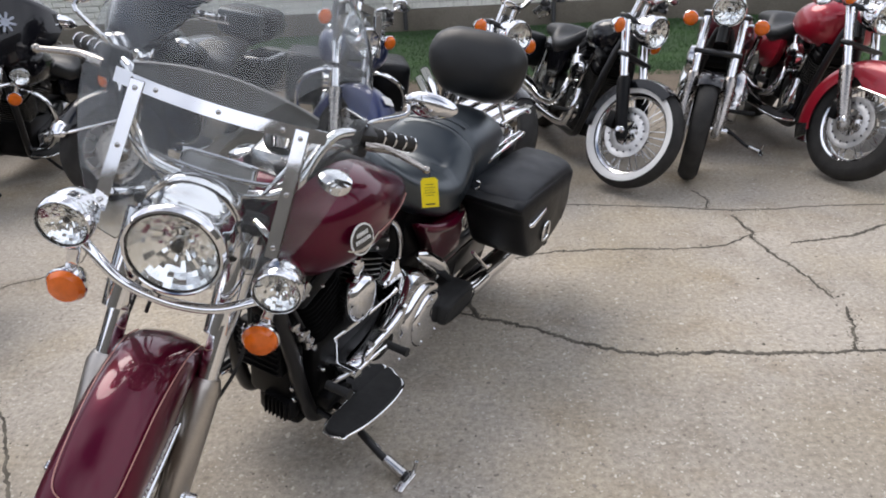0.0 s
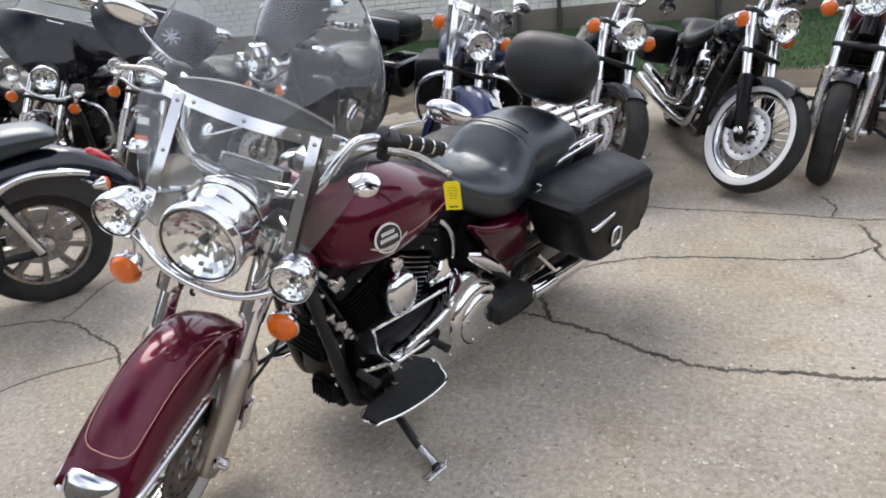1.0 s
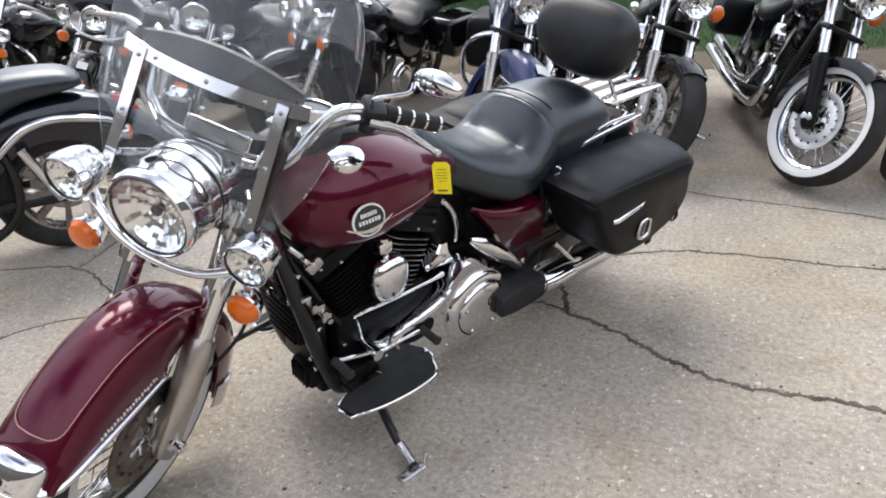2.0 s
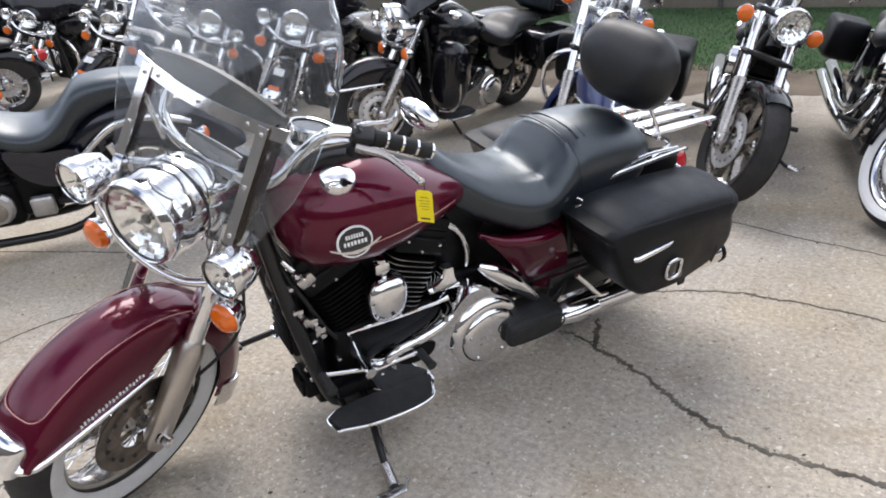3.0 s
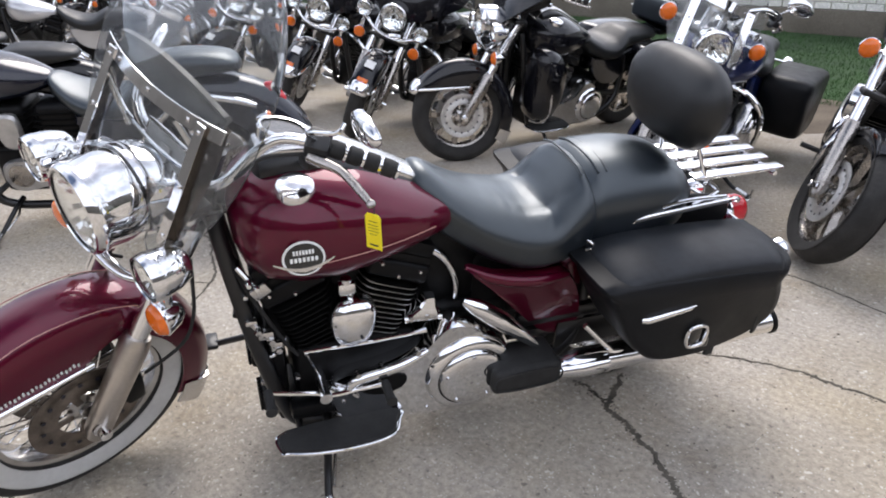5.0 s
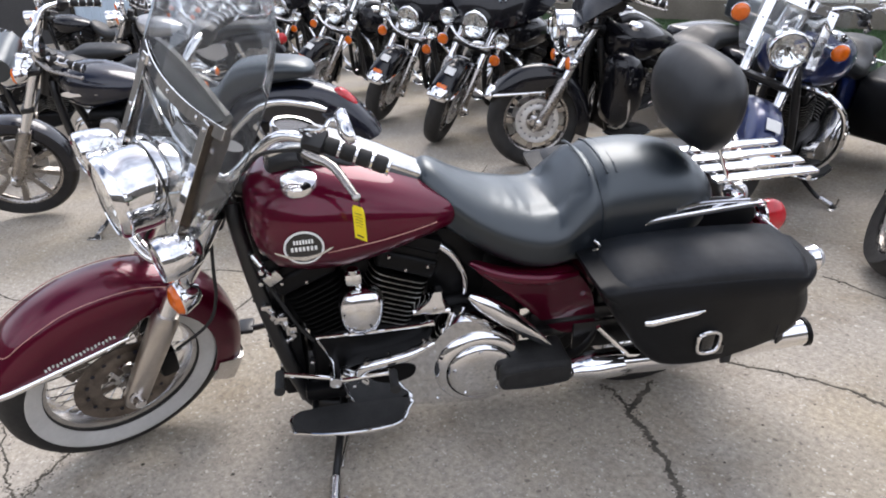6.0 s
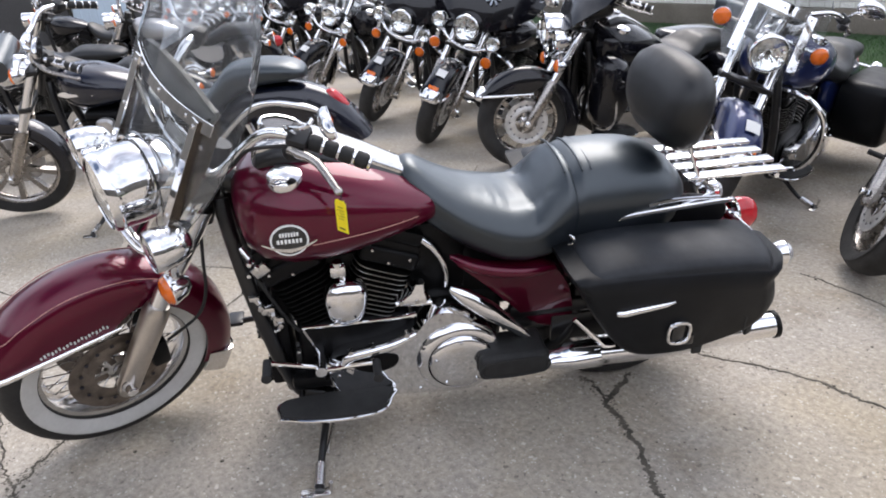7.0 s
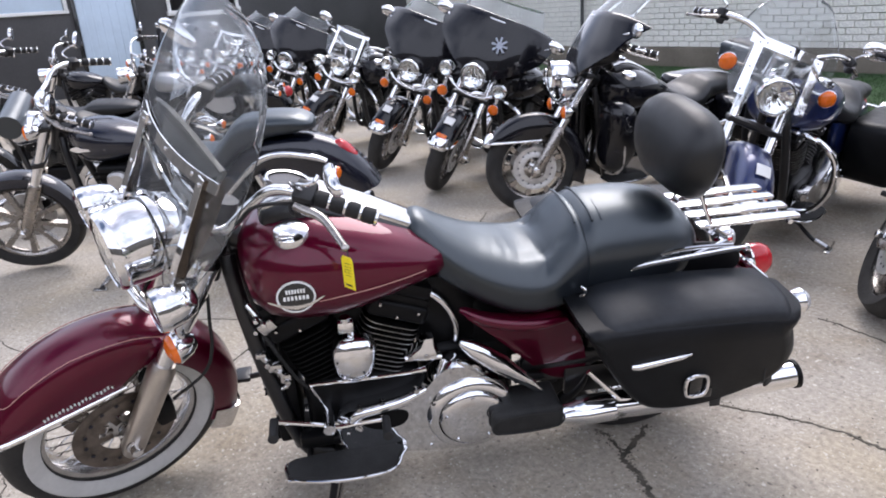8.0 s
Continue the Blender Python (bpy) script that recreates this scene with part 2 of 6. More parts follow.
def rbox(c, s, r=0.006, m=None, seg=2):
    key = (tuple(round(x, 4) for x in s), r, seg)
    if key not in BOXES:
        bm = bmesh.new()
        bmesh.ops.create_cube(bm, size=1.0)
        bmesh.ops.scale(bm, vec=Vector(s), verts=bm.verts)
        bmesh.ops.bevel(bm, geom=list(bm.edges), offset=min(r, min(s) * 0.45), segments=seg, affect="EDGES", profile=0.5)
        bm.verts.index_update()
        BOXES[key] = ([tuple(v.co) for v in bm.verts], [tuple(v.index for v in f.verts) for f in bm.faces])
        bm.free()
    v, f = BOXES[key]
    out = [(x + c[0], y + c[1], z + c[2]) for x, y, z in v], f
    return moved(out, m) if m else out


def arc(prof, a0, a1, n, cx, cz):
    """A closed profile of (y, radius), given for each angle by prof(angle), swept round an axle along y."""
    rings = []
    for i in range(n + 1):
        a = a0 + (a1 - a0) * i / n
        ca, sa = math.cos(radians(a)), math.sin(radians(a))
        rings.append([(cx + r * ca, y, cz + r * sa) for y, r in prof(a)])
    return loft(rings)


def mesh_of(name, shape, material, sharp=35.0):
    me = bpy.data.meshes.new(name)
    me.from_pydata(shape[0], [], shape[1])
    bm = bmesh.new()
    bm.from_mesh(me)
    bmesh.ops.recalc_face_normals(bm, faces=bm.faces)
    bm.to_mesh(me)
    bm.free()
    me.materials.append(material)
    me.shade_smooth()
    me.set_sharp_from_angle(angle=radians(sharp))
    return me


def part(name, shape, material, parent, label="", m=None, sharp=35.0):
    ob = new(name, mesh_of(name, moved(shape, m) if m else shape, material, sharp))
    ob.parent = parent
    if label:
        ob["label"] = label
    return ob


def shared(name, me, parent, basis):
    ob = new(name, me)
    ob.parent = parent
    ob.matrix_basis = basis
    return ob


def thing(name, label, category, m, group="", kind=""):
    ob = new(name)
    ob.matrix_basis = m
    return tagged(ob, label, category, group, kind)


def facing(c, d):
    """A pose at c whose z looks along d."""
    return Matrix.Translation(c) @ Vector(d).to_track_quat("Z", "Y").to_matrix().to_4x4()


ALONG_Y = Matrix.Rotation(radians(-90), 4, "X")   # z of a turned shape becomes y
AXLE_R = (0.0, 0.0, 0.315)
AXLE_F = (1.613, 0.0, 0.325)


def steering(deg):
    """Turns the front end to its left about the raked head."""
    a = Matrix.Translation((1.62, 0, 0.32))
    return a @ Matrix.Rotation(radians(deg), 4, Vector((-math.sin(radians(26)), 0, math.cos(radians(26))))) @ a.inverted()


def stood(front, heading, lean=9.5, size=1.0):
    """The pose of a motorcycle whose front tyre stands at front, leaning to its left on its stand."""
    h = Vector((math.cos(radians(heading)), math.sin(radians(heading)), 0))
    return Matrix.Translation(Vector((front[0], front[1], 0)) - h * 1.613 * size) @ Matrix.Rotation(radians(heading), 4, "Z") @ Matrix.Rotation(radians(-lean), 4, "X") @ Matrix.Diagonal((size, size, size, 1))


# ---- parts that motorcycles share ----
XZ = Matrix(((1, 0, 0, 0), (0, 0, 1, 0), (0, 1, 0, 0), (0, 0, 0, 1)))   # outline (x, z), thickness along y


def sheet(fn, nu, nv, t):
    """A curved sheet fn(u, v), u from -1 to 1 and v from 0 to 1, t thick along x."""
    v, f = [], []
    for s in (0, 1):
        for j in range(nv + 1):
            for i in range(nu + 1):
                x, y, z = fn(-1 + 2 * i / nu, j / nv)
                v.append((x - t * s, y, z))
    w, k = nu + 1, (nu + 1) * (nv + 1)
    for j in range(nv):
        for i in range(nu):
            a = j * w + i
            f += [(a, a + 1, a + w + 1, a + w), (k + a, k + a + w, k + a + w + 1, k + a + 1)]
    rim = [i for i in range(w)] + [j * w + nu for j in range(1, nv + 1)] + [nv * w + i for i in range(nu - 1, -1, -1)] + [j * w for j in range(nv - 1, 0, -1)]
    for a, b in zip(rim, rim[1:] + rim[:1]):
        f.append((a, b, b + k, a + k))
    return v, f


def wheel(b, name, c, s, R=0.325, rr=0.218, w=0.064, style="cast", white=False, discs=(1, -1), rim_mat=None, spokes=9, label="", disc_mat=None, band=0.058):
    """Rim with its tyre, hub, brake discs and spokes."""
    rim_mat = rim_mat or ALU
    m = s @ Matrix.Translation(c) @ ALONG_Y
    y = w * 0.72
    rim = part(name, lathe([(rr + 0.004, y), (rr + 0.004, y - 0.008), (rr - 0.012, y - 0.014), (rr - 0.022, y * 0.3), (rr - 0.024, 0), (rr - 0.022, -y * 0.3),
                            (rr - 0.012, -y + 0.014), (rr + 0.004, -y + 0.008), (rr + 0.004, -y), (rr + 0.012, -y), (rr + 0.002, 0), (rr + 0.012, y), (rr + 0.004, y)], m, 48), rim_mat, b, label)
    part("tyre", lathe([(rr, y), (rr + 0.018, y * 1.2), (rr + 0.05, w), (R - 0.04, w * 0.97), (R - 0.02, w * 0.8), (R - 0.006, w * 0.45), (R, 0),
                        (R - 0.006, -w * 0.45), (R - 0.02, -w * 0.8), (R - 0.04, -w * 0.97), (R - 0.10 + (rr + 0.05 - R + 0.10), -w), (rr + 0.018, -y * 1.2), (rr, -y), (rr, y)], m, 56), TYRE, rim,
         "whitewall tyre" if white else "")
    if white:
        for q in (1, -1):
            part("whitewall", lathe([(rr + 0.003, q * (y * 1.03 + 0.003)), (rr + 0.02, q * (y * 1.22 + 0.003)), (rr + 0.045, q * (w + 0.002)), (R - band - 0.006, q * (w + 0.002)), (R - band, q * (w + 0.001)), (R - band, q * (w - 0.008)), (rr + 0.003, q * (y - 0.004)), (rr + 0.003, q * (y * 1.03 + 0.003))], m, 56), WHITEWALL if band > 0.05 else CLEAN_WALL, rim, "white sidewall band")
    part("hub", lathe([(0, 0.075), (0.018, 0.075), (0.02, 0.06), (0.045, 0.052), (0.045, 0.04), (0.028, 0.03), (0.028, -0.03), (0.045, -0.04), (0.045, -0.052), (0.02, -0.06), (0.018, -0.075), (0, -0.075)], m, 24), CHROME_DULL, rim)
    for q in discs:
        part("brake_disc", lathe([(0.075, q * 0.066), (0.146, q * 0.066), (0.146, q * 0.071), (0.125, q * 0.0712), (0.120, q * 0.0685), (0.105, q * 0.0685), (0.1, q * 0.0712), (0.075, q * 0.071), (0.075, q * 0.066)], m, 40), disc_mat or STEEL, rim, "drilled steel brake disc")
        holes = mesh_of("disc_hole", lathe([(0.006, 0.0), (0.006, 0.0014), (0, 0.0014)], None, 10), INK)
        for k in range(16):
            shared("disc_hole", holes, rim, m @ Matrix.Rotation(2 * math.pi * k / 16, 4, "Z") @ Matrix.Translation((0.113, 0, q * 0.0714)) @ (Matrix.Identity(4) if q > 0 else Matrix.Rotation(math.pi, 4, "X")))
        part("disc_carrier", join(*[rbox((0.06, 0, 0), (0.05, 0.02, 0.006), 0.002, m @ Matrix.Translation((0, 0, q * 0.066)) @ Matrix.Rotation(2 * math.pi * k / 5, 4, "Z")) for k in range(5)]), disc_mat or CHROME_DULL, rim)
    if style == "wire":
        for q in (1, -1):
            me = mesh_of("spoke", rod((0.040, 0, q * 0.045), (math.cos(0.32) * (rr - 0.016), math.sin(0.32) * (rr - 0.016), q * 0.012), 0.0023, 6), CHROME)
            me2 = mesh_of("spoke", rod((0.040, 0, q * 0.045), (math.cos(-0.32) * (rr - 0.016), math.sin(-0.32) * (rr - 0.016), q * 0.012), 0.0023, 6), CHROME)
            for k in range(10):
                shared("spoke", me, rim, m @ Matrix.Rotation(2 * math.pi * k / 10 + q * 0.1, 4, "Z"))
                shared("spoke", me2, rim, m @ Matrix.Rotation(2 * math.pi * (k + 0.3) / 10 + q * 0.1, 4, "Z"))
    else:
        arm = loft([[(0.035, -0.026, -0.02), (0.035, 0.026, -0.02), (0.035, 0.026, 0.02), (0.035, -0.026, 0.02)],
                    [(0.10, -0.012, -0.017), (0.10, 0.012, -0.017), (0.10, 0.012, 0.017), (0.10, -0.012, 0.017)],
                    [(rr - 0.018, -0.017, -0.022), (rr - 0.018, 0.017, -0.022), (rr - 0.018, 0.017, 0.022), (rr - 0.018, -0.017, 0.022)]])
        me = mesh_of("spoke", arm, rim_mat)
        for k in range(spokes):
            shared("spoke", me, rim, m @ Matrix.Rotation(2 * math.pi * k / spokes, 4, "Z"))
    return rim


def fender_profile(half, r_top, r_low, t=0.004):
    """Outer crown from one lower edge to the other and back along the inside."""
    q = [(-half, r_low), (-half * 1.02, r_low + (r_top - r_low) * 0.45), (-half * 0.93, r_low + (r_top - r_low) * 0.78), (-half * 0.62, r_top - 0.008), (0, r_top),
         (half * 0.62, r_top - 0.008), (half * 0.93, r_low + (r_top - r_low) * 0.78), (half * 1.02, r_low + (r_top - r_low) * 0.45), (half, r_low)]
    inner = [(y * (1 - t / half), r - t) for y, r in reversed(q)]
    inner[0] = (half * (1 - t / half), r_low)
    inner[-1] = (-half * (1 - t / half), r_low)
    return q + inner


def fork_point(z, y):
    return (1.613 - (z - 0.30) * 0.545, y, z)


def fork(b, s, slider=ALU, upper=CHROME, top=0.93, y=0.115, split=0.60, clamps=(0.72, 0.92)):
    for q in (1, -1):
        leg = part("fork_leg", tube([fork_point(0.275, q * y), fork_point(0.30, q * y), fork_point(0.40, q * y), fork_point(split - 0.02, q * y), fork_point(split, q * y)], [0.024, 0.034, 0.036, 0.039, 0.031], 18), slider, b, "", s)
        part("fork_tube", rod(fork_point(split - 0.005, q * y), fork_point(top, q * y), 0.0255, 16), upper, leg, "chromed upper fork tube", s)
        part("axle_nut", lathe([(0, 0.036), (0.013, 0.036), (0.016, 0.033), (0.016, 0.010), (0.022, 0.007), (0.022, 0)], s @ Matrix.Translation((AXLE_F[0], q * (y + 0.02), AXLE_F[2])) @ ALONG_Y @ (Matrix.Identity(4) if q > 0 else Matrix.Rotation(math.pi, 4, "X")), 12), CHROME, leg)
    for z in clamps:
        part("fork_clamp", rbox((1.613 - (z - 0.30) * 0.545, 0, z), (0.07, 2 * y + 0.065, 0.032), 0.012), FRAME_BLACK, b, "", s)


def brake_caliper(b, s, y):
    part("brake_caliper", join(rbox((1.50, y, 0.36), (0.055, 0.05, 0.10), 0.012), rbox((1.545, y, 0.41), (0.05, 0.035, 0.03), 0.008)), ENGINE, b, "", s)


def faceted_bowl(R, sectors=34):
    """A reflector pressed in small flat facets that step in and out."""
    rng = random.Random(23)
    prof = [(0.10, -0.43), (0.21, -0.415), (0.32, -0.385), (0.43, -0.335), (0.54, -0.27), (0.64, -0.205), (0.74, -0.135), (0.84, -0.06), (0.935, 0.03)]
    vs, fs = [], []
    for k, (r, z) in enumerate(prof):
        for j in range(sectors):
            a = 2 * math.pi * j / sectors
            jit = rng.uniform(-0.034, 0.034) if 0 < k < len(prof) - 1 else 0.0
            vs.append((R * r * math.cos(a), R * r * math.sin(a), 0.008 + R * (z + jit)))
    for k in range(len(prof) - 1):
        for j in range(sectors):
            i = (j + 1) % sectors
            fs.append((k * sectors + j, k * sectors + i, (k + 1) * sectors + i, (k + 1) * sectors + j))
    return vs, fs


def lamp(b, name, c, R, s, depth=0.10, glass=LENS, bowl=REFLECTOR, d=(1, 0, 0), shell=CHROME, label="", blunt=False):
    """A round lamp: shell with a rounded bezel, black gasket, reflector, bulb and lens."""
    m = s @ facing(c, d)
    back = [(R * 0.6, -depth), (R * 1.03, -depth * 0.99), (R * 1.06, -depth * 0.9), (R * 1.065, -depth * 0.5)] if blunt else [(0, -depth), (R * 0.45, -depth * 0.97), (R * 0.78, -depth * 0.82), (R * 0.97, -depth * 0.5), (R * 1.04, -depth * 0.25)]
    body = part(name, lathe(back + [(R * 1.05, -0.012), (R * 1.075, -0.008), (R * 1.075, 0.003), (R * 1.055, 0.011), (R * 1.02, 0.018), (R * 0.975, 0.020), (R * 0.945, 0.016), (R * 0.94, 0)], m, 40), shell, b, label)
    part("gasket", lathe([(R * 0.95, 0.010), (R * 0.948, 0.0175), (R * 0.922, 0.0175), (R * 0.918, 0.010), (R * 0.95, 0.010)], m, 36), BADGE_BLACK, body)
    part("reflector", faceted_bowl(R), bowl, body, "faceted silver reflector", m, 4)
    part("bulb_base", lathe([(R * 0.17, 0.008 - R * 0.42), (R * 0.14, 0.008 - R * 0.36), (R * 0.10, 0.008 - R * 0.35)], m, 16), CHROME_DULL, body)
    part("bulb", lathe([(R * 0.09, 0.008 - R * 0.38), (R * 0.09, 0.008 - R * 0.20), (R * 0.075, 0.008 - R * 0.16), (0, 0.008 - R * 0.155)], m, 14), glass, body)
    part("bulb_cap", lathe([(0, 0.008 - R * 0.145), (R * 0.10, 0.008 - R * 0.15), (R * 0.13, 0.008 - R * 0.18), (R * 0.13, 0.008 - R * 0.24)], m, 14), BADGE_BLACK, body)
    lens = part("lens", lathe([(0, 0.024), (R * 0.4, 0.0225), (R * 0.7, 0.0185), (R * 0.925, 0.0135), (R * 0.925, 0.0105), (R * 0.7, 0.0155), (R * 0.4, 0.0195), (0, 0.021)], m, 32), glass, body, "clear glass lens")
    lens.visible_shadow = False
    return body


def signal(b, c, s, R=0.036, d=(1, 0, 0), colour=AMBER, stem=None, label="amber turn signal"):
    m = s @ facing(c, d)
    body = part("turn_signal", lathe([(0, -0.055), (R * 0.4, -0.053), (R * 0.8, -0.035), (R * 1.02, -0.008), (R * 1.08, 0), (R * 1.02, 0.004), (R * 0.95, 0.002)], m, 24), CHROME, b, label)
    part("lens", lathe([(R * 0.98, 0.0), (R * 0.97, 0.008), (R * 0.8, 0.018), (R * 0.4, 0.024), (0, 0.026)], m, 24), colour, body)
    if stem:
        part("stem", rod(Vector(c) - Vector(d) * 0.03, stem, 0.008, 8), CHROME, body, "", s)


def cylinders(b, crank=(0.90, 0, 0.30), edge=FIN, half=0.13, tips=(FIN_EDGE, FIN_EDGE)):
    """A V-twin's two finned cylinders and their heads."""
    for q in (1, -1):
        m = Matrix.Translation(crank) @ Matrix.Rotation(radians(22.5 * q), 4, "Y")
        core = part("cylinder", loft([[(0.062 * math.cos(a), half * 0.62 * math.sin(a), z) for a in np.linspace(0, 2 * math.pi, 20, endpoint=False)] for z in (0.13, 0.40)]), ENGINE, b, "", m)
        ring = [(0.092 * math.copysign(abs(math.cos(a)) ** 0.42, math.cos(a)), half * math.copysign(abs(math.sin(a)) ** 0.42, math.sin(a))) for a in np.linspace(0, 2 * math.pi, 24, endpoint=False)]
        fin = mesh_of("cooling_fin", slab(ring, 0.006, None, 0.0015), edge)
        fin.materials.append(tips[0] if q > 0 else tips[1])
        for face in fin.polygons:
            if abs(face.normal.z) < 0.3:
                face.material_index = 1
        for k in range(10):
            g = 1.0 - 0.006 * abs(k - 5)
            shared("cooling_fin", fin, core, m @ Matrix.Translation((0, 0, 0.165 + 0.0165 * k)) @ Matrix.Diagonal((g, g, 1, 1)))
        head = part("cylinder_head", join(rbox((0, 0, 0.362), (0.176, 2 * half - 0.012, 0.058), 0.016, seg=3), rbox((0, 0, 0.400), (0.160, 2 * half - 0.03, 0.03), 0.010)), ENGINE, core, "", m)
        bolt = mesh_of("head_bolt", lathe([(0, 0.010), (0.004, 0.009), (0.0065, 0.005), (0.0065, 0)], None, 10), CHROME_DULL)
        for x, z in ((-0.055, 0.375), (0.0, 0.350), (0.058, 0.378)):
            shared("head_bolt", bolt, core, m @ Matrix.Translation((x, half - 0.008, z)) @ ALONG_Y)
        part("rocker_box", join(rbox((0, 0, 0.435), (0.15, 2 * half - 0.02, 0.045), 0.014), rbox((0, 0, 0.475), (0.12, 2 * half - 0.06, 0.05), 0.018)), ENGINE, core, "", m)
        part("pushrod_tube", rod((-0.03 * q, -half - 0.01, 0.12), (-0.01 * q, -half - 0.005, 0.42), 0.011, 10), CHROME, core, "", m)


def engine_cases(b):
    part("crankcase", join(rbox((0.88, 0, 0.31), (0.34, 0.24, 0.25), 0.025, seg=3), rbox((0.90, 0, 0.20), (0.30, 0.20, 0.08), 0.03)), ENGINE, b, "black engine crankcase")
    part("gearbox", join(rbox((0.56, 0, 0.37), (0.28, 0.22, 0.24), 0.04, seg=3)), ENGINE, b)
    part("cam_cover", lathe([(0, 0.03), (0.05, 0.028), (0.085, 0.015), (0.09, 0)], Matrix.Translation((0.90, -0.125, 0.31)) @ Matrix.Rotation(radians(90), 4, "X"), 24), CHROME, b)
    part("air_cleaner", lathe([(0, 0.05), (0.07, 0.048), (0.092, 0.036), (0.095, 0.0), (0.05, -0.03)], Matrix.Translation((0.88, -0.15, 0.57)) @ Matrix.Rotation(radians(90), 4, "X"), 28), CHROME, b, "round chrome air cleaner cover")


def primary(b, material=CHROME_DULL, cover=CHROME):
    pts = smooth_outline([(0.98, 0.29), (0.95, 0.345), (0.84, 0.362), (0.74, 0.392), (0.672, 0.462), (0.630, 0.490), (0.572, 0.478), (0.505, 0.410), (0.462, 0.30), (0.485, 0.195), (0.575, 0.158), (0.82, 0.185), (0.95, 0.215)], 4)
    case = part("primary_cover", slab(pts, 0.085, Matrix.Translation((0, 0.115, 0)) @ XZ, 0.022), material, b, "polished primary chain cover")
    at = Matrix.Translation((0.578, 0.196, 0.305)) @ ALONG_Y
    part("clutch_bulge", lathe([(0.135, -0.03), (0.134, -0.004), (0.129, 0.010), (0.119, 0.021), (0.106, 0.026), (0.100, 0.026), (0.099, 0.018)], at, 44), cover, case, "rounded chrome clutch housing")
    part("derby_cover", lathe([(0, 0.043), (0.05, 0.042), (0.080, 0.039), (0.091, 0.034), (0.0965, 0.026), (0.097, 0.016)], at, 44), cover, case, "domed chrome clutch cover")
    bolt = mesh_of("bolt", lathe([(0, 0.005), (0.005, 0.005), (0.006, 0.002), (0.006, 0)], None, 10), CHROME)
    for k in range(5):
        a = 2 * math.pi * k / 5 + 0.3
        shared("bolt", bolt, case, Matrix.Translation((0.578 + 0.080 * math.cos(a), 0.234, 0.305 + 0.080 * math.sin(a))) @ ALONG_Y)
    for x, z in ((0.628, 0.472), (0.94, 0.29), (0.84, 0.345), (0.80, 0.207), (0.70, 0.20), (0.71, 0.405)):
        shared("bolt", bolt, case, Matrix.Translation((x, 0.199, z)) @ ALONG_Y)


def frame_tubes(b):
    for q in (1, -1):
        part("frame_tube", tube([(1.20, q * 0.03, 0.83), (1.19, q * 0.06, 0.74), (1.15, q * 0.10, 0.50), (1.09, q * 0.12, 0.25), (1.02, q * 0.12, 0.17), (0.80, q * 0.12, 0.155), (0.40, q * 0.12, 0.17), (0.22, q * 0.12, 0.28), (0.18, q * 0.10, 0.45), (0.2, q * 0.1, 0.6)], 0.022, 12, 4), FRAME_BLACK, b)
    part("backbone", tube([(1.22, 0, 0.90), (1.0, 0, 0.80), (0.6, 0, 0.70), (0.2, 0, 0.62)], [0.04, 0.035, 0.03, 0.03], 12, 3), FRAME_BLACK, b)
    part("steering_head", rod((1.18, 0, 0.98), (1.27, 0, 0.76), 0.036, 16), FRAME_BLACK, b)
    part("swingarm", join(rod((0.42, 0.10, 0.33), (0.0, 0.11, 0.315), 0.022), rod((0.42, -0.10, 0.33), (0.0, -0.11, 0.315), 0.022)), FRAME_BLACK, b)


def tank(b, paint, sect=None, console=True):
    sect = sect or [(1.168, 0.04, 0.80, 0.86), (1.163, 0.09, 0.745, 0.888), (1.14, 0.15, 0.695, 0.915), (1.095, 0.197, 0.662, 0.940), (1.02, 0.226, 0.652, 0.955), (0.94, 0.231, 0.655, 0.951), (0.86, 0.222, 0.668, 0.931), (0.78, 0.200, 0.690, 0.897), (0.70, 0.172, 0.714, 0.858), (0.64, 0.140, 0.73, 0.828), (0.60, 0.095, 0.745, 0.81), (0.59, 0.04, 0.76, 0.80)]
    body = part("fuel_tank", loft([oval(x, 0, w, zb, zt, 36, 2.5) for x, w, zb, zt in sect]), paint, b, "glossy painted fuel tank", sharp=60)
    if console:
        c = [(1.10, 0.045, 0.955), (1.085, 0.064, 0.986), (1.03, 0.073, 1.004), (0.96, 0.070, 0.998), (0.89, 0.064, 0.972), (0.80, 0.058, 0.930), (0.70, 0.052, 0.878), (0.665, 0.03, 0.855)]
        part("tank_console", loft([oval(x, 0, w, z - 0.055, z, 28, 4.0) for x, w, z in c]), CHROME_DULL, body, "chromed instrument console")
        part("console_gasket", loft([oval(x, 0, w + 0.026, z - 0.095, z - 0.016, 28, 3.2) for x, w, z in c]), FRAME_BLACK, body)
        mm = Matrix.Translation((1.015, 0, 1.008)) @ Matrix.Rotation(radians(-14), 4, "Y")
        clock = part("speedometer", lathe([(0.060, -0.02), (0.062, 0.006), (0.058, 0.012), (0.052, 0.010)], mm, 28), CHROME, b, "chrome-ringed speedometer")
        part("dial", lathe([(0.054, 0.006), (0, 0.006)], mm, 28), BADGE_BLACK, clock)
        for q in (1, -1):
            capm = Matrix.Translation((1.015, q * 0.143, 0.925)) @ Matrix.Rotation(radians(-16 * q), 4, "X")
            cap = part("filler_cap", lathe([(0.046, -0.012), (0.046, 0.006), (0.043, 0.013), (0.034, 0.017), (0.020, 0.021), (0, 0.0225)], capm, 28), CHROME, b, "round chrome filler cap")
            if q < 0:
                part("gauge_face", lathe([(0.018, 0.0225), (0.018, 0.0235), (0, 0.0238)], capm, 18), BADGE_BLACK, cap)
    return body


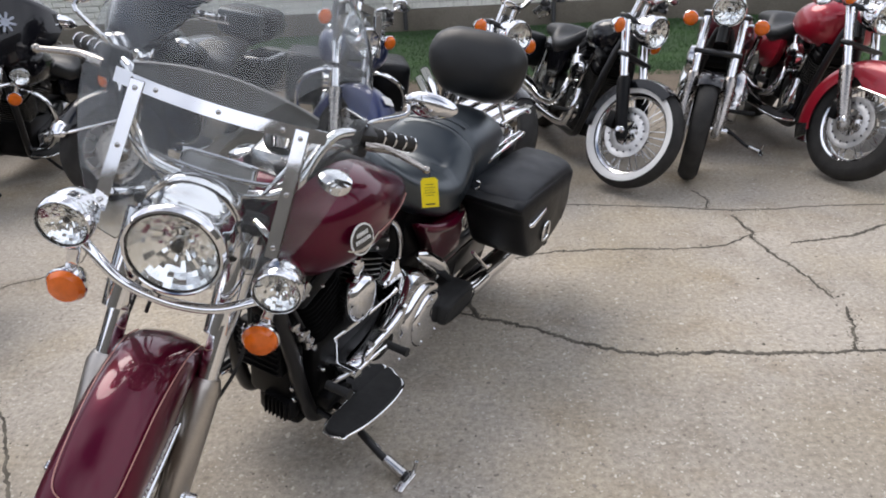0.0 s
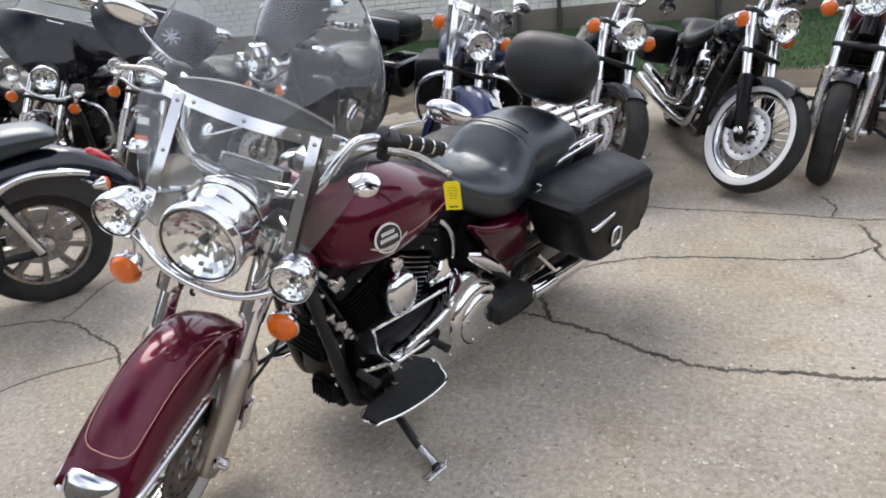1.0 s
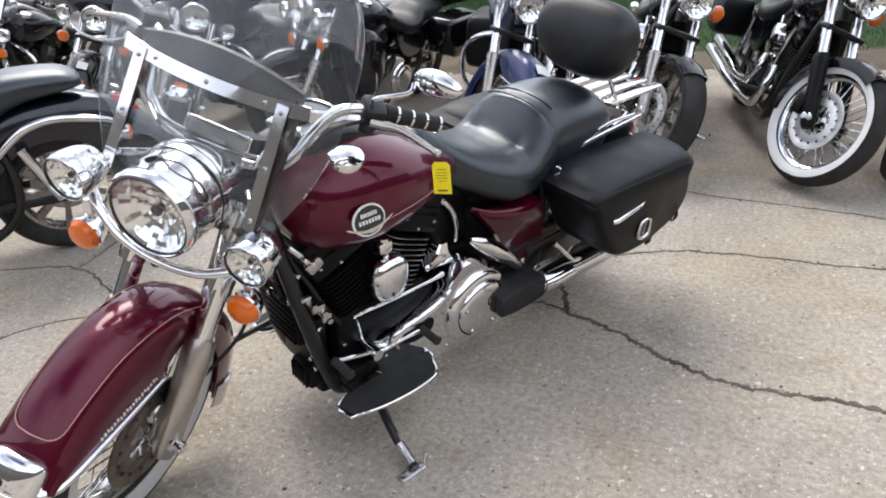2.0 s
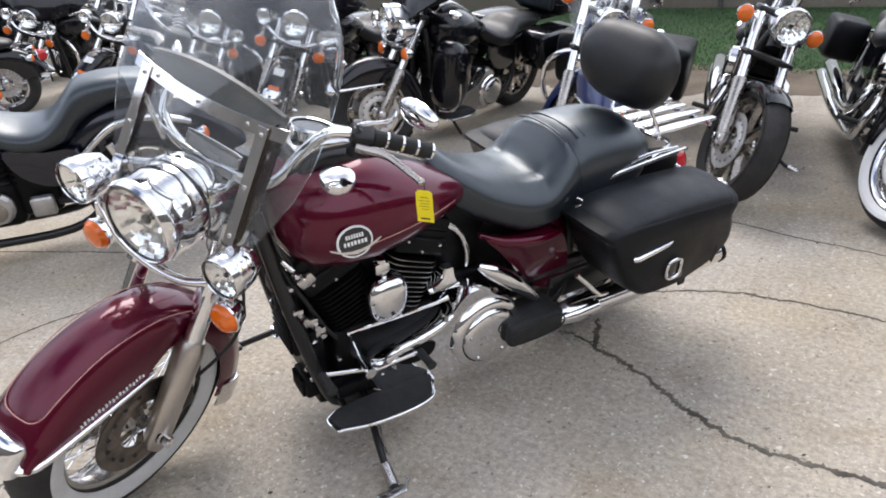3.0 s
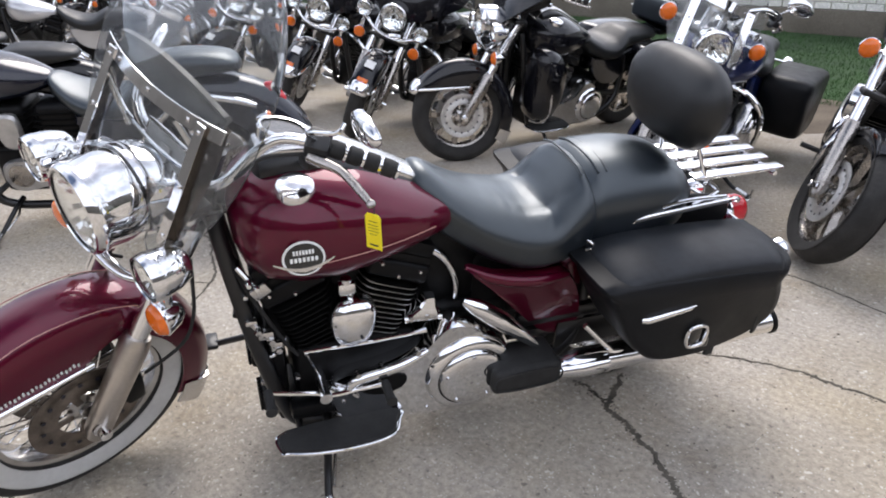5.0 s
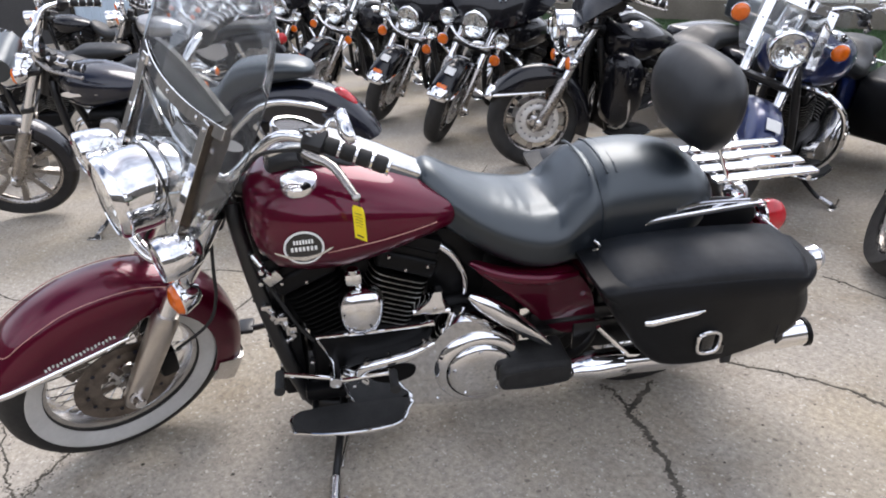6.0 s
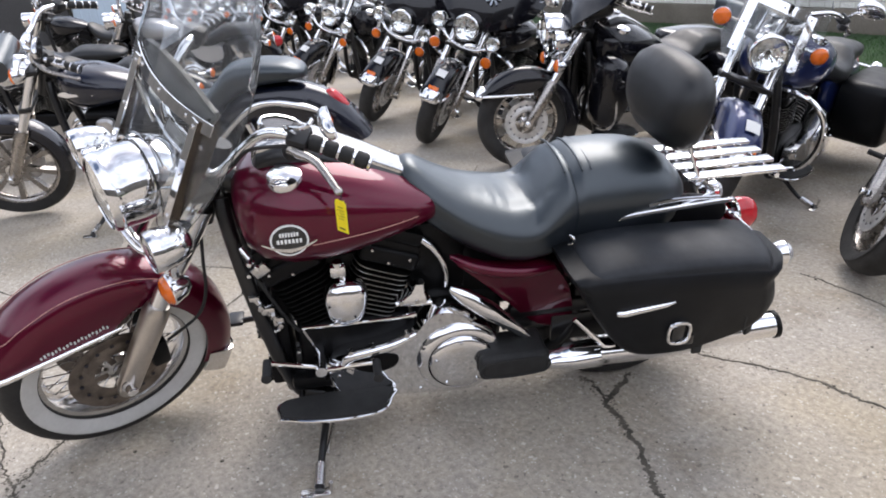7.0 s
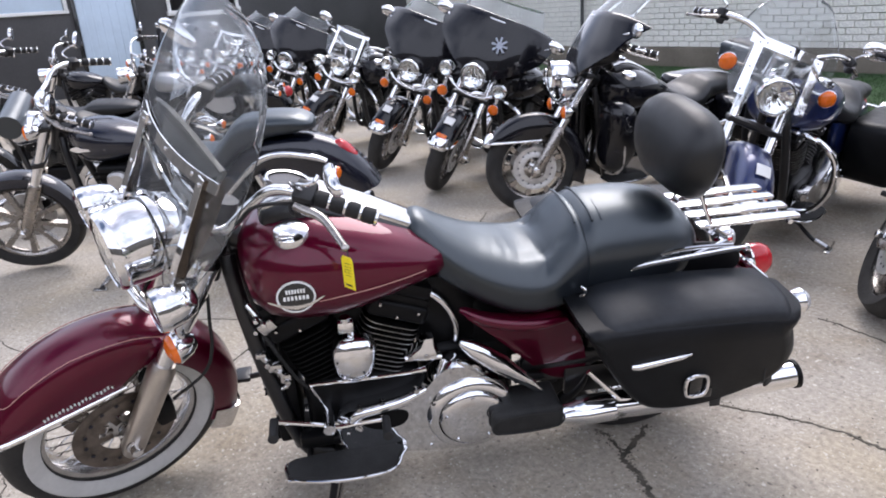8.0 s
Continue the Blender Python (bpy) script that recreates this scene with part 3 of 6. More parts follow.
def badge(b, c):
    """Round chrome-edged emblem with a wing beneath; its lettering stands as plain bars."""
    m = Matrix.Translation(c) @ Matrix(((-1, 0, 0, 0), (0, 0, 1, 0), (0, 1, 0, 0), (0, 0, 0, 1)))
    m = m @ Matrix.Rotation(radians(-14), 4, "X")
    ring = [(0.049 * math.cos(a), 0.041 * math.sin(a)) for a in np.linspace(0, 2 * math.pi, 36, endpoint=False)]
    base = part("tank_emblem", slab(ring, 0.004, m, 0.001), WHITE, b, "black and cream oval tank emblem")
    part("emblem_field", slab([(x * 0.895, y * 0.88) for x, y in ring], 0.0022, m @ Matrix.Translation((0, 0, 0.003)), 0.0005), BADGE_BLACK, base)
    wing = smooth_outline([(-0.068, -0.004), (-0.034, -0.0175), (0, -0.0215), (0.034, -0.0175), (0.068, -0.004), (0.066, -0.009), (0.034, -0.0245), (0.010, -0.030), (0, -0.032), (-0.010, -0.030), (-0.034, -0.0245), (-0.066, -0.009)], 3)
    part("emblem_wing", slab(wing, 0.003, m @ Matrix.Translation((0, 0, 0.004)), 0.0006), CHROME_DULL, base)
    for y, w in ((0.015, 0.050), (-0.002, 0.066)):
        part("lettering_bar", join(*[rbox((-w / 2 + w * (k + 0.5) / 7, y, 0.0056), (w / 7 * 0.66, 0.0105, 0.0012), 0.0003) for k in range(7)]), WHITE, base, "pale lettering bars", m)


def bars(b, s, rise=0.0, back=0.0, line=None, lever=None, mirror=None, glance=(1, 0, 0.12), size=(0.078, 0.046)):
    """Handlebar with grips, switch housings, levers and mirrors."""
    line = line or [(1.265, 0.0, 1.055), (1.262, 0.07, 1.062), (1.25, 0.14, 1.10 + rise), (1.215, 0.235, 1.135 + rise), (1.15, 0.33, 1.125 + rise), (1.06 - back, 0.395, 1.095 + rise), (0.955 - back, 0.432, 1.062 + rise)]
    for q in (1, -1):
        side = [(x, q * y, z) for x, y, z in line]
        bar = part("handlebar", tube(side, 0.0135, 12, 5), CHROME, b, "curved chrome handlebar", s)
        a, e = Vector(side[-3]).lerp(Vector(side[-2]), 0.62), Vector(side[-1])
        grip = part("grip", join(rod(a, e, 0.0185, 16), *[lathe([(0.0185, -0.013), (0.0205, -0.012), (0.0205, 0.012), (0.0185, 0.013)], facing(a.lerp(e, k), e - a), 16) for k in (0.12, 0.37, 0.62, 0.85)]), RUBBER, b, "black rubber grip", s)
        for k in (0.245, 0.495, 0.735, 0.985):
            part("grip_band", lathe([(0.0188, -0.003), (0.0212, -0.003), (0.0212, 0.003), (0.0188, 0.003)], facing(a.lerp(e, k), e - a), 18), CHROME, grip, "", s)
        p = Vector(side[-3]).lerp(Vector(side[-2]), 0.22)
        part("switch_housing", join(rbox((0, 0, 0), (0.062, 0.050, 0.055), 0.012, facing(p, Vector(side[-2]) - Vector(side[-3])) @ Matrix.Rotation(0.3, 4, "Z")), rbox((p.x + 0.02, p.y + q * 0.005, p.z - 0.028), (0.05, 0.035, 0.03), 0.008)), PLASTIC, bar, "black switch housing", s)
        k0 = p + Vector((0.03, q * 0.01, -0.012))
        g = Vector((0.97 - back, q * 0.47, 1.035 + rise))
        mid = k0.lerp(g, 0.5) + Vector((0.03, q * 0.012, 0))
        if lever:
            mid, g = (Vector((x, q * y, z)) for x, y, z in lever)
        part("lever", tube([k0, k0 + (mid - k0) * 0.35, mid, g], [0.017, 0.0165, 0.0115, 0.0088], 12, 4, 0.75), ALU, bar, "", s)
        part("lever_ball", lathe([(0, 0.011), (0.006, 0.009), (0.0105, 0.003), (0.0105, -0.003), (0.006, -0.009), (0, -0.011)], s @ Matrix.Translation(g), 14), ALU, bar)
        mp = p + Vector((0.012, q * 0.005, 0.02))
        mc = Vector((mirror[0], q * mirror[1], mirror[2])) if mirror else Vector((1.095 - back, q * 0.455, 1.205 + rise))
        part("mirror_stem", tube([mp, mp + Vector((0.03, q * 0.01, 0.035)), mp.lerp(mc, 0.6) + Vector((0.025, 0, 0.01)), mc + Vector((0.012, -q * 0.05, -0.012))], 0.0052, 8, 4), CHROME, bar, "", s)
        mm = facing(mc, (glance[0], q * glance[1], glance[2])) @ Matrix.Rotation(radians(14.6 * q if mirror else 0), 4, "Z")
        out = [(size[0] * math.cos(t), size[1] * math.sin(t) * (1 - 0.15 * math.cos(t))) for t in np.linspace(0, 2 * math.pi, 24, endpoint=False)]
        mir = part("mirror", loft([[(x * k, y * k, z) for x, y in out] for k, z in ((0.97, -0.005), (1.0, 0.0), (0.95, 0.009), (0.75, 0.016), (0.4, 0.0205), (0.08, 0.022))]), CHROME, b, "oval chrome mirror", s @ mm, 60)
        part("mirror_glass", loft([[(x * 0.93, y * 0.93, z) for x, y in out] for z in (-0.0085, -0.0065)]), CHROME, mir, "", s @ mm)
    zr = line[0][2]
    part("riser", join(rod((1.262, 0.045, zr - 0.12), (1.263, 0.045, zr), 0.018, 12), rod((1.262, -0.045, zr - 0.12), (1.263, -0.045, zr), 0.018, 12), rbox((1.263, 0, zr), (0.045, 0.13, 0.04), 0.012)), CHROME, b, "", s)


def muffler(b, q, pts, r, material=CHROME):
    pipe = part("exhaust_pipe", tube([(x, q * y, z) for x, y, z in pts], r, 18, 4), material, b, "long chrome exhaust")
    e = Vector((pts[-1][0], q * pts[-1][1], pts[-1][2]))
    d = e - Vector((pts[-2][0], q * pts[-2][1], pts[-2][2]))
    part("exhaust_tip", lathe([(0.030, -0.01), (0.044, 0.0), (0.044, 0.012), (0.036, 0.014), (0.033, 0.0), (0, -0.004)], facing(e, d), 20), ENGINE, pipe)


def rear_fender(b, paint, half=0.105, light=True, r_top=0.365, r_low=0.20):
    fn = lambda a: fender_profile(half, r_top + max(0, a - 90) * 0.0012, r_low)
    part("rear_fender", arc(fn, 38, 163, 26, 0, 0.315), paint, b, "painted rear fender", sharp=50)
    if light:
        lens = part("tail_light", lathe([(0.0, 0.052), (0.018, 0.049), (0.034, 0.037), (0.043, 0.015), (0.046, -0.012), (0.046, -0.026)], Matrix.Translation((0.01 - r_top * 1.12, 0, 0.575 + (r_top - 0.365) * 1.6)) @ Matrix.Rotation(radians(-82), 4, "Y") @ Matrix.Diagonal((1.35, 1.0, 1, 1)), 24), RED_LENS, b, "red tail light")
        part("light_base", lathe([(0.047, -0.024), (0.049, -0.026), (0.049, -0.032), (0.036, -0.046)], Matrix.Translation((0.01 - r_top * 1.12, 0, 0.575 + (r_top - 0.365) * 1.6)) @ Matrix.Rotation(radians(-82), 4, "Y") @ Matrix.Diagonal((1.35, 1.0, 1, 1)), 24), CHROME, lens)


def seat(b, sections, name="seat", label="", material=None, dent=None):
    k = 9 if dent else 4
    fine = spline([(x, w, zt) for x, w, zt, zb in sections], k)
    low = spline([(x, 0, zb) for x, w, zt, zb in sections], k)
    rings = [oval(a.x, 0, max(a.y, 0.01), b0.z, a.z, 96 if dent else 48, 5.0 if dent else 2.7) for a, b0 in zip(fine, low)]
    if dent:
        # a rounder crown, a dished bucket with two tufts, and creases that run out from them
        def shaped(x, y, z, w, c, top):
            if z <= c:
                return (x, y * (1 - 0.05 * (c - z) / max(0.01, top - c)), z)
            e = 2.05 if dent > 0 else 2.25
            z = min(z, c + (top - c) * max(0.0, 1 - (abs(y) / (w * 1.001)) ** e) ** (1 / e))
            if dent > 0:
                z -= 0.012 * math.exp(-((x - 0.375) / 0.055) ** 2 - (y / 0.085) ** 2)
                for q in (1, -1):
                    dx, dy = x - dent, y - 0.095 * q
                    r, a = math.hypot(dx, dy), math.atan2(dy, dx)
                    z -= 0.013 * math.exp(-(r / 0.022) ** 2)
                    z -= 0.0030 * max(0.0, math.sin(5 * a + 14 * r)) ** 3 * math.exp(-((r - 0.055) / 0.035) ** 2)
                z -= 0.0030 * max(0.0, math.sin(170 * x + 22 * y + 1.5 * math.sin(40 * y))) ** 3 * math.exp(-((x - 0.44) / 0.055) ** 2 - ((y - 0.02) / 0.09) ** 2)
            return (x, y, z)
        rings = [[shaped(x, y, z, max(a.y, 0.01), (b0.z + a.z) / 2, a.z) for x, y, z in r] for r, a, b0 in zip(rings, fine, low)]
    return part(name, loft(rings), material or LEATHER, b, label, sharp=70)


def stand(b, foot):
    f = Vector(foot)
    leg = part("side_stand", tube([(0.97, 0.10, 0.19), (0.985, 0.18, 0.168), f + Vector((-0.012, -0.10, 0.035)), f + Vector((0, 0, 0.012))], [0.014, 0.012, 0.011, 0.014], 12, 3), FRAME_BLACK, b, "extended black steel side stand")
    part("stand_spring", tube([(0.985, 0.13, 0.165), (0.972, 0.20, 0.140), f + Vector((-0.028, -0.11, 0.036))], 0.006, 8, 3), CHROME_DULL, leg, "steel return spring")
    part("stand_sleeve", rod(f + Vector((-0.009, -0.080, 0.031)), f + Vector((-0.001, -0.012, 0.015)), 0.0165, 12), CHROME_DULL, leg)
    part("stand_foot", join(rbox(f + Vector((0.012, 0.0, 0.004)), (0.085, 0.03, 0.010), 0.004), rod(f + Vector((-0.03, 0.004, 0.006)), f + Vector((-0.035, 0.008, 0.05)), 0.006, 8)), CHROME_DULL, leg)


def board(b, q, z=0.222, y0=0.14, y1=0.29, dx=0.0):
    pts = smooth_outline([(1.115, y0), (1.135, y0 + 0.07), (1.115, y1 - 0.02), (1.04, y1), (0.93, y1 + 0.008), (0.84, y1 - 0.005), (0.81, y1 - 0.05), (0.815, y0)], 4)
    pts = [(x + dx, q * y) for x, y in pts]
    base = part("floorboard", slab(pts, 0.012, Matrix.Translation((0, 0, z - 0.014)), 0.003), CHROME, b, "half-moon floorboard with chrome rim")
    cx, cy = 0.97 + dx, q * (y0 + y1) / 2
    part("rubber_pad", slab([(cx + (x - cx) * 0.965, cy + (y - cy) * 0.93) for x, y in pts], 0.010, Matrix.Translation((0, 0, z - 0.003)), 0.004), RUBBER, base, "ribbed black rubber pad")
    part("board_rim", tube([(x, y, z - 0.005) for x, y in pts + pts[:2]], 0.0048, 8), CHROME, base, "bright chrome rim")
    for x in (1.06, 0.88):
        part("board_bracket", rod((x, q * 0.11, z - 0.01), (x, q * 0.2, z - 0.016), 0.010), FRAME_BLACK, base)


def windshield(b, s, x0=1.445, z0=0.85, z1=1.50, half=0.30, bars_too=True, label="", lean=0.30, name="windshield", frame_h=0.0135):
    """Clear curved screen with chrome cross bar and side brackets."""
    def fn(u, v):
        low = z0 + 0.17 * math.sqrt(max(0.0, 1 - (u / 0.62) ** 2))
        k = v
        w = half * (0.67 + 0.33 * math.sin(math.pi / 2 * min(1, k / 0.52)))
        if k > 0.55:
            w *= 1 - 0.30 * ((k - 0.55) / 0.45) ** 3
        top = z1 - 0.10 * abs(u) ** 3.5
        z = low + (top - low) * k
        return (x0 - lean * (z - z0) / 0.59 - 0.055 * u * u, w * u, z)
    pane = part(name, sheet(fn, 26, 22, 0.0045), SMOKE, b, label or "clear curved acrylic windshield", s, 60)
    pane.visible_shadow = False
    if bars_too:
        def on(u, z, off=0.004):
            return (x0 - lean * (z - z0) / 0.59 - 0.055 * u * u + off, half * u, z)
        zc = z0 + 0.30
        us = np.linspace(-0.76, 0.76, 17)
        h = frame_h
        strip = loft([[on(u, zc - h, 0.0035), on(u, zc + h, 0.0035), on(u, zc + h, 0.0065), on(u, zc - h, 0.0065)] for u in us])
        bar = part("cross_bar", strip, CHROME, b, "flat chrome cross bar", s)
        for q in (1, -1):
            top, low = Vector(on(q * 0.585, zc + 0.008, 0.009)), Vector(on(q * 0.615, z0 + 0.055, 0.009))
            up = part("side_bracket", loft([[p + Vector((0, -h - 0.0005, 0)), p + Vector((0, h + 0.0005, 0)), p + Vector((0.004, h + 0.0005, 0)), p + Vector((0.004, -h - 0.0005, 0))] for p in (low, low.lerp(top, 0.5), top)]), CHROME, bar, "", s)
            part("bracket_plate", loft([[p + Vector((-0.002 - d, q * 0.0125, 0)), p + Vector((0.002, q * 0.0125, 0)), p + Vector((0.002, q * 0.0150, 0)), p + Vector((-0.002 - d, q * 0.0150, 0))] for p, d in ((low, 0.022), (low.lerp(top, 0.25), 0.050), (low.lerp(top, 0.5), 0.064), (low.lerp(top, 0.8), 0.066), (top, 0.050))]), BRACKET, bar, "", s)
            for k in (0.08, 0.5, 0.94):
                part("screw", lathe([(0, 0.004), (0.004, 0.0035), (0.006, 0)], facing(low.lerp(top, k) + Vector((0.004, 0, 0)), (1, 0, 0.4)), 10), CHROME_DULL, bar, "", s)
            part("clamp", join(rod(low + Vector((-0.02, 0, 0.03)), (low.x - 0.09, q * 0.125, low.z + 0.02), 0.008, 8), rod(low.lerp(top, 0.75) + Vector((-0.01, 0, 0)), (low.x - 0.11, q * 0.125, low.z + 0.08), 0.006, 8)), CHROME, bar, "", s)
        for u in (-0.45, 0.0, 0.45):
            part("screw", lathe([(0, 0.004), (0.004, 0.0035), (0.006, 0)], facing(on(u, zc, 0.0065), (1, 0, 0.4)), 10), CHROME_DULL, bar, "", s)
    return pane


# ---- setting: ground, cracks, grass, wall ----
def surface(name, colours, scale, rough, bump, bscale, dist, speck=(), grain=60, stain=0.0):
    """A rough ground or wall surface: patches, fine grain and stone specks."""
    m = bpy.data.materials.new(name)
    m.use_nodes = True
    n, l = m.node_tree.nodes, m.node_tree.links
    p = n["Principled BSDF"]
    p.inputs["Roughness"].default_value = rough
    tc = n.new("ShaderNodeTexCoord")

    def tex(sc, detail, kind="ShaderNodeTexNoise"):
        t = n.new(kind)
        t.inputs["Scale"].default_value = sc
        if kind == "ShaderNodeTexNoise":
            t.inputs["Detail"].default_value = detail
        l.new(tc.outputs["Object"], t.inputs["Vector"])
        return t

    def ramp(src, a, ca, b, cb):
        r = n.new("ShaderNodeValToRGB")
        r.color_ramp.elements[0].position, r.color_ramp.elements[1].position = a, b
        r.color_ramp.elements[0].color, r.color_ramp.elements[1].color = (*ca, 1), (*cb, 1)
        l.new(src, r.inputs["Fac"])
        return r.outputs["Color"]

    def mix(a, b, fac, mode="MIX"):
        x = n.new("ShaderNodeMix")
        x.data_type, x.blend_type = "RGBA", mode
        l.new(a, x.inputs["A"])
        l.new(b, x.inputs["B"])
        if isinstance(fac, float):
            x.inputs["Factor"].default_value = fac
        else:
            l.new(fac, x.inputs["Factor"])
        return x.outputs["Result"]
    big = ramp(tex(scale, 6).outputs["Fac"], 0.35, colours[0], 0.65, colours[1])
    rough_noise = tex(scale * grain, 8)
    rough_noise.inputs["Roughness"].default_value = 0.72
    fine = ramp(rough_noise.outputs["Fac"], 0.30, (0.54, 0.535, 0.53), 0.70, (1.39, 1.375, 1.35))
    col = mix(big, fine, 0.85, "MULTIPLY")
    if stain:
        blot = tex(stain, 9)
        blot.inputs["Roughness"].default_value = 0.68
        col = mix(col, ramp(blot.outputs["Fac"], 0.50, (1.0, 1.0, 1.0), 0.66, (0.70, 0.655, 0.59)), 0.75, "MULTIPLY")
        pale = tex(stain * 0.63, 9)
        pale.inputs["Roughness"].default_value = 0.7
        col = mix(col, ramp(pale.outputs["Fac"], 0.52, (1.0, 1.0, 1.0), 0.70, (1.16, 1.15, 1.12)), 0.8, "MULTIPLY")
        ochre = tex(stain * 0.8, 7)
        ochre.noise_dimensions = "4D"
        ochre.inputs["W"].default_value = 3.7
        col = mix(col, ramp(ochre.outputs["Fac"], 0.46, (0.99, 1.005, 1.045), 0.68, (1.045, 0.995, 0.87)), 0.7, "MULTIPLY")
    for size, much, tints in speck:
        bend = tex(size * 0.9, 2)
        shift = n.new("ShaderNodeMixRGB")
        shift.blend_type = "LINEAR_LIGHT"
        shift.inputs["Fac"].default_value = 0.9 / size
        l.new(tc.outputs["Object"], shift.inputs["Color1"])
        l.new(bend.outputs["Color"], shift.inputs["Color2"])
        v = tex(size, 0, "ShaderNodeTexVoronoi")
        l.new(shift.outputs["Color"], v.inputs["Vector"])
        pick = n.new("ShaderNodeSeparateColor")
        l.new(v.outputs["Color"], pick.inputs["Color"])
        wide = n.new("ShaderNodeMapRange")
        wide.inputs["From Min"].default_value, wide.inputs["From Max"].default_value = 1.0 - much, 1.0
        wide.inputs["To Min"].default_value, wide.inputs["To Max"].default_value = 0.0, 0.46
        l.new(pick.outputs["Green"], wide.inputs["Value"])
        inside = n.new("ShaderNodeMath")
        inside.operation = "SUBTRACT"
        l.new(wide.outputs[0], inside.inputs[0])
        l.new(v.outputs["Distance"], inside.inputs[1])
        spot = ramp(inside.outputs[0], 0.0, (0, 0, 0), 0.10, (0.85, 0.85, 0.85))
        col = mix(col, ramp(pick.outputs["Red"], 0.3, tints[0], 0.7, tints[1]), spot)
    l.new(col, p.inputs["Base Color"])
    b = n.new("ShaderNodeBump")
    b.inputs["Strength"].default_value, b.inputs["Distance"].default_value = bump, dist
    l.new(tex(bscale, 6).outputs["Fac"], b.inputs["Height"])
    l.new(b.outputs["Normal"], p.inputs["Normal"])
    return m


STONES = ((55.0, 0.35, ((0.17, 0.15, 0.125), (0.62, 0.58, 0.51))), (130.0, 0.55, ((0.19, 0.17, 0.145), (0.66, 0.62, 0.55))))
CONCRETE = surface("weathered_concrete", ((0.320, 0.286, 0.238), (0.447, 0.40, 0.334)), 0.9, 0.92, 0.5, 150, 0.004, STONES, 55, 2.1)
DIRT = surface("crack_dirt", ((0.050, 0.045, 0.036), (0.14, 0.125, 0.10)), 9.0, 0.95, 0.6, 120, 0.004)
FOOTING = surface("brown_grey_footing", ((0.150, 0.132, 0.105), (0.215, 0.19, 0.155)), 1.3, 0.9, 0.3, 70, 0.004)
BARE_SOIL = surface("bare_soil", ((0.085, 0.064, 0.044), (0.15, 0.118, 0.083)), 2.2, 0.95, 0.6, 60, 0.008)
SOIL = surface("lawn_soil", ((0.018, 0.045, 0.012), (0.032, 0.075, 0.018)), 1.5, 0.95, 0.6, 50, 0.01)
BLADE = mat("grass_blade", (0.035, 0.105, 0.014), 0.6, vary=0.4, vscale=1.2, color2=(0.02, 0.062, 0.010))
BRICK = surface("white_painted_brick", ((0.82, 0.81, 0.76), (0.89, 0.88, 0.83)), 0.8, 0.75, 0.3, 60, 0.003)
MORTAR = surface("grey_mortar", ((0.52, 0.51, 0.48), (0.62, 0.61, 0.57)), 2.0, 0.9, 0.4, 80, 0.004)
DARK_WALL = surface("dark_siding", ((0.05, 0.05, 0.052), (0.075, 0.075, 0.078)), 0.7, 0.6, 0.2, 30, 0.004)
CLOSING = surface("unseen_wall_grey", ((0.075, 0.073, 0.068), (0.12, 0.116, 0.107)), 0.7, 0.8, 0.2, 30, 0.004)
PALE_BLUE = mat("pale_blue_panel", (0.50, 0.60, 0.70), 0.45, vary=0.05, vscale=2)

ground = new("ground", mesh_of("ground", ([(-300, -300, 0), (300, -300, 0), (300, 300, 0), (-300, 300, 0)], [(0, 1, 2, 3)]), CONCRETE))
tagged(ground, "weathered grey concrete yard with exposed stone specks", "ground", kind="structure")


def crack(pts, width, seed):
    """A ragged dirt-filled crack along ground points."""
    rnd = random.Random(seed)
    line = spline([(x, y, 0) for x, y in pts], 34)
    v, f = [], []
    dx, slow = 0.0, 0.8
    for i, p in enumerate(line):
        a, b = line[max(i - 1, 0)], line[min(i + 1, len(line) - 1)]
        d = (b - a).normalized()
        s = Vector((-d.y, d.x, 0))
        dx = dx * 0.86 + rnd.uniform(-0.0045, 0.0045)
        slow = slow * 0.93 + rnd.uniform(0.0, 0.14)
        end = min(1, i / 8 + 0.2, (len(line) - 1 - i) / 8 + 0.2)
        w = width * slow * (0.35 + rnd.random() * 0.75) * end
        w2 = width * slow * (0.25 + rnd.random() * 0.65) * end
        v += [tuple(p + s * (dx + w) + Vector((0, 0, 0.0008))), tuple(p + s * (dx + w * 0.4) + Vector((0, 0, 0.0026))), tuple(p + s * (dx - w2 * 0.4) + Vector((0, 0, 0.0026))), tuple(p + s * (dx - w2) + Vector((0, 0, 0.0008)))]
        if i:
            k = 4 * i
            f += [(k - 4 + j, k - 3 + j, k + 1 + j, k + j) for j in range(3)]
    return v, f


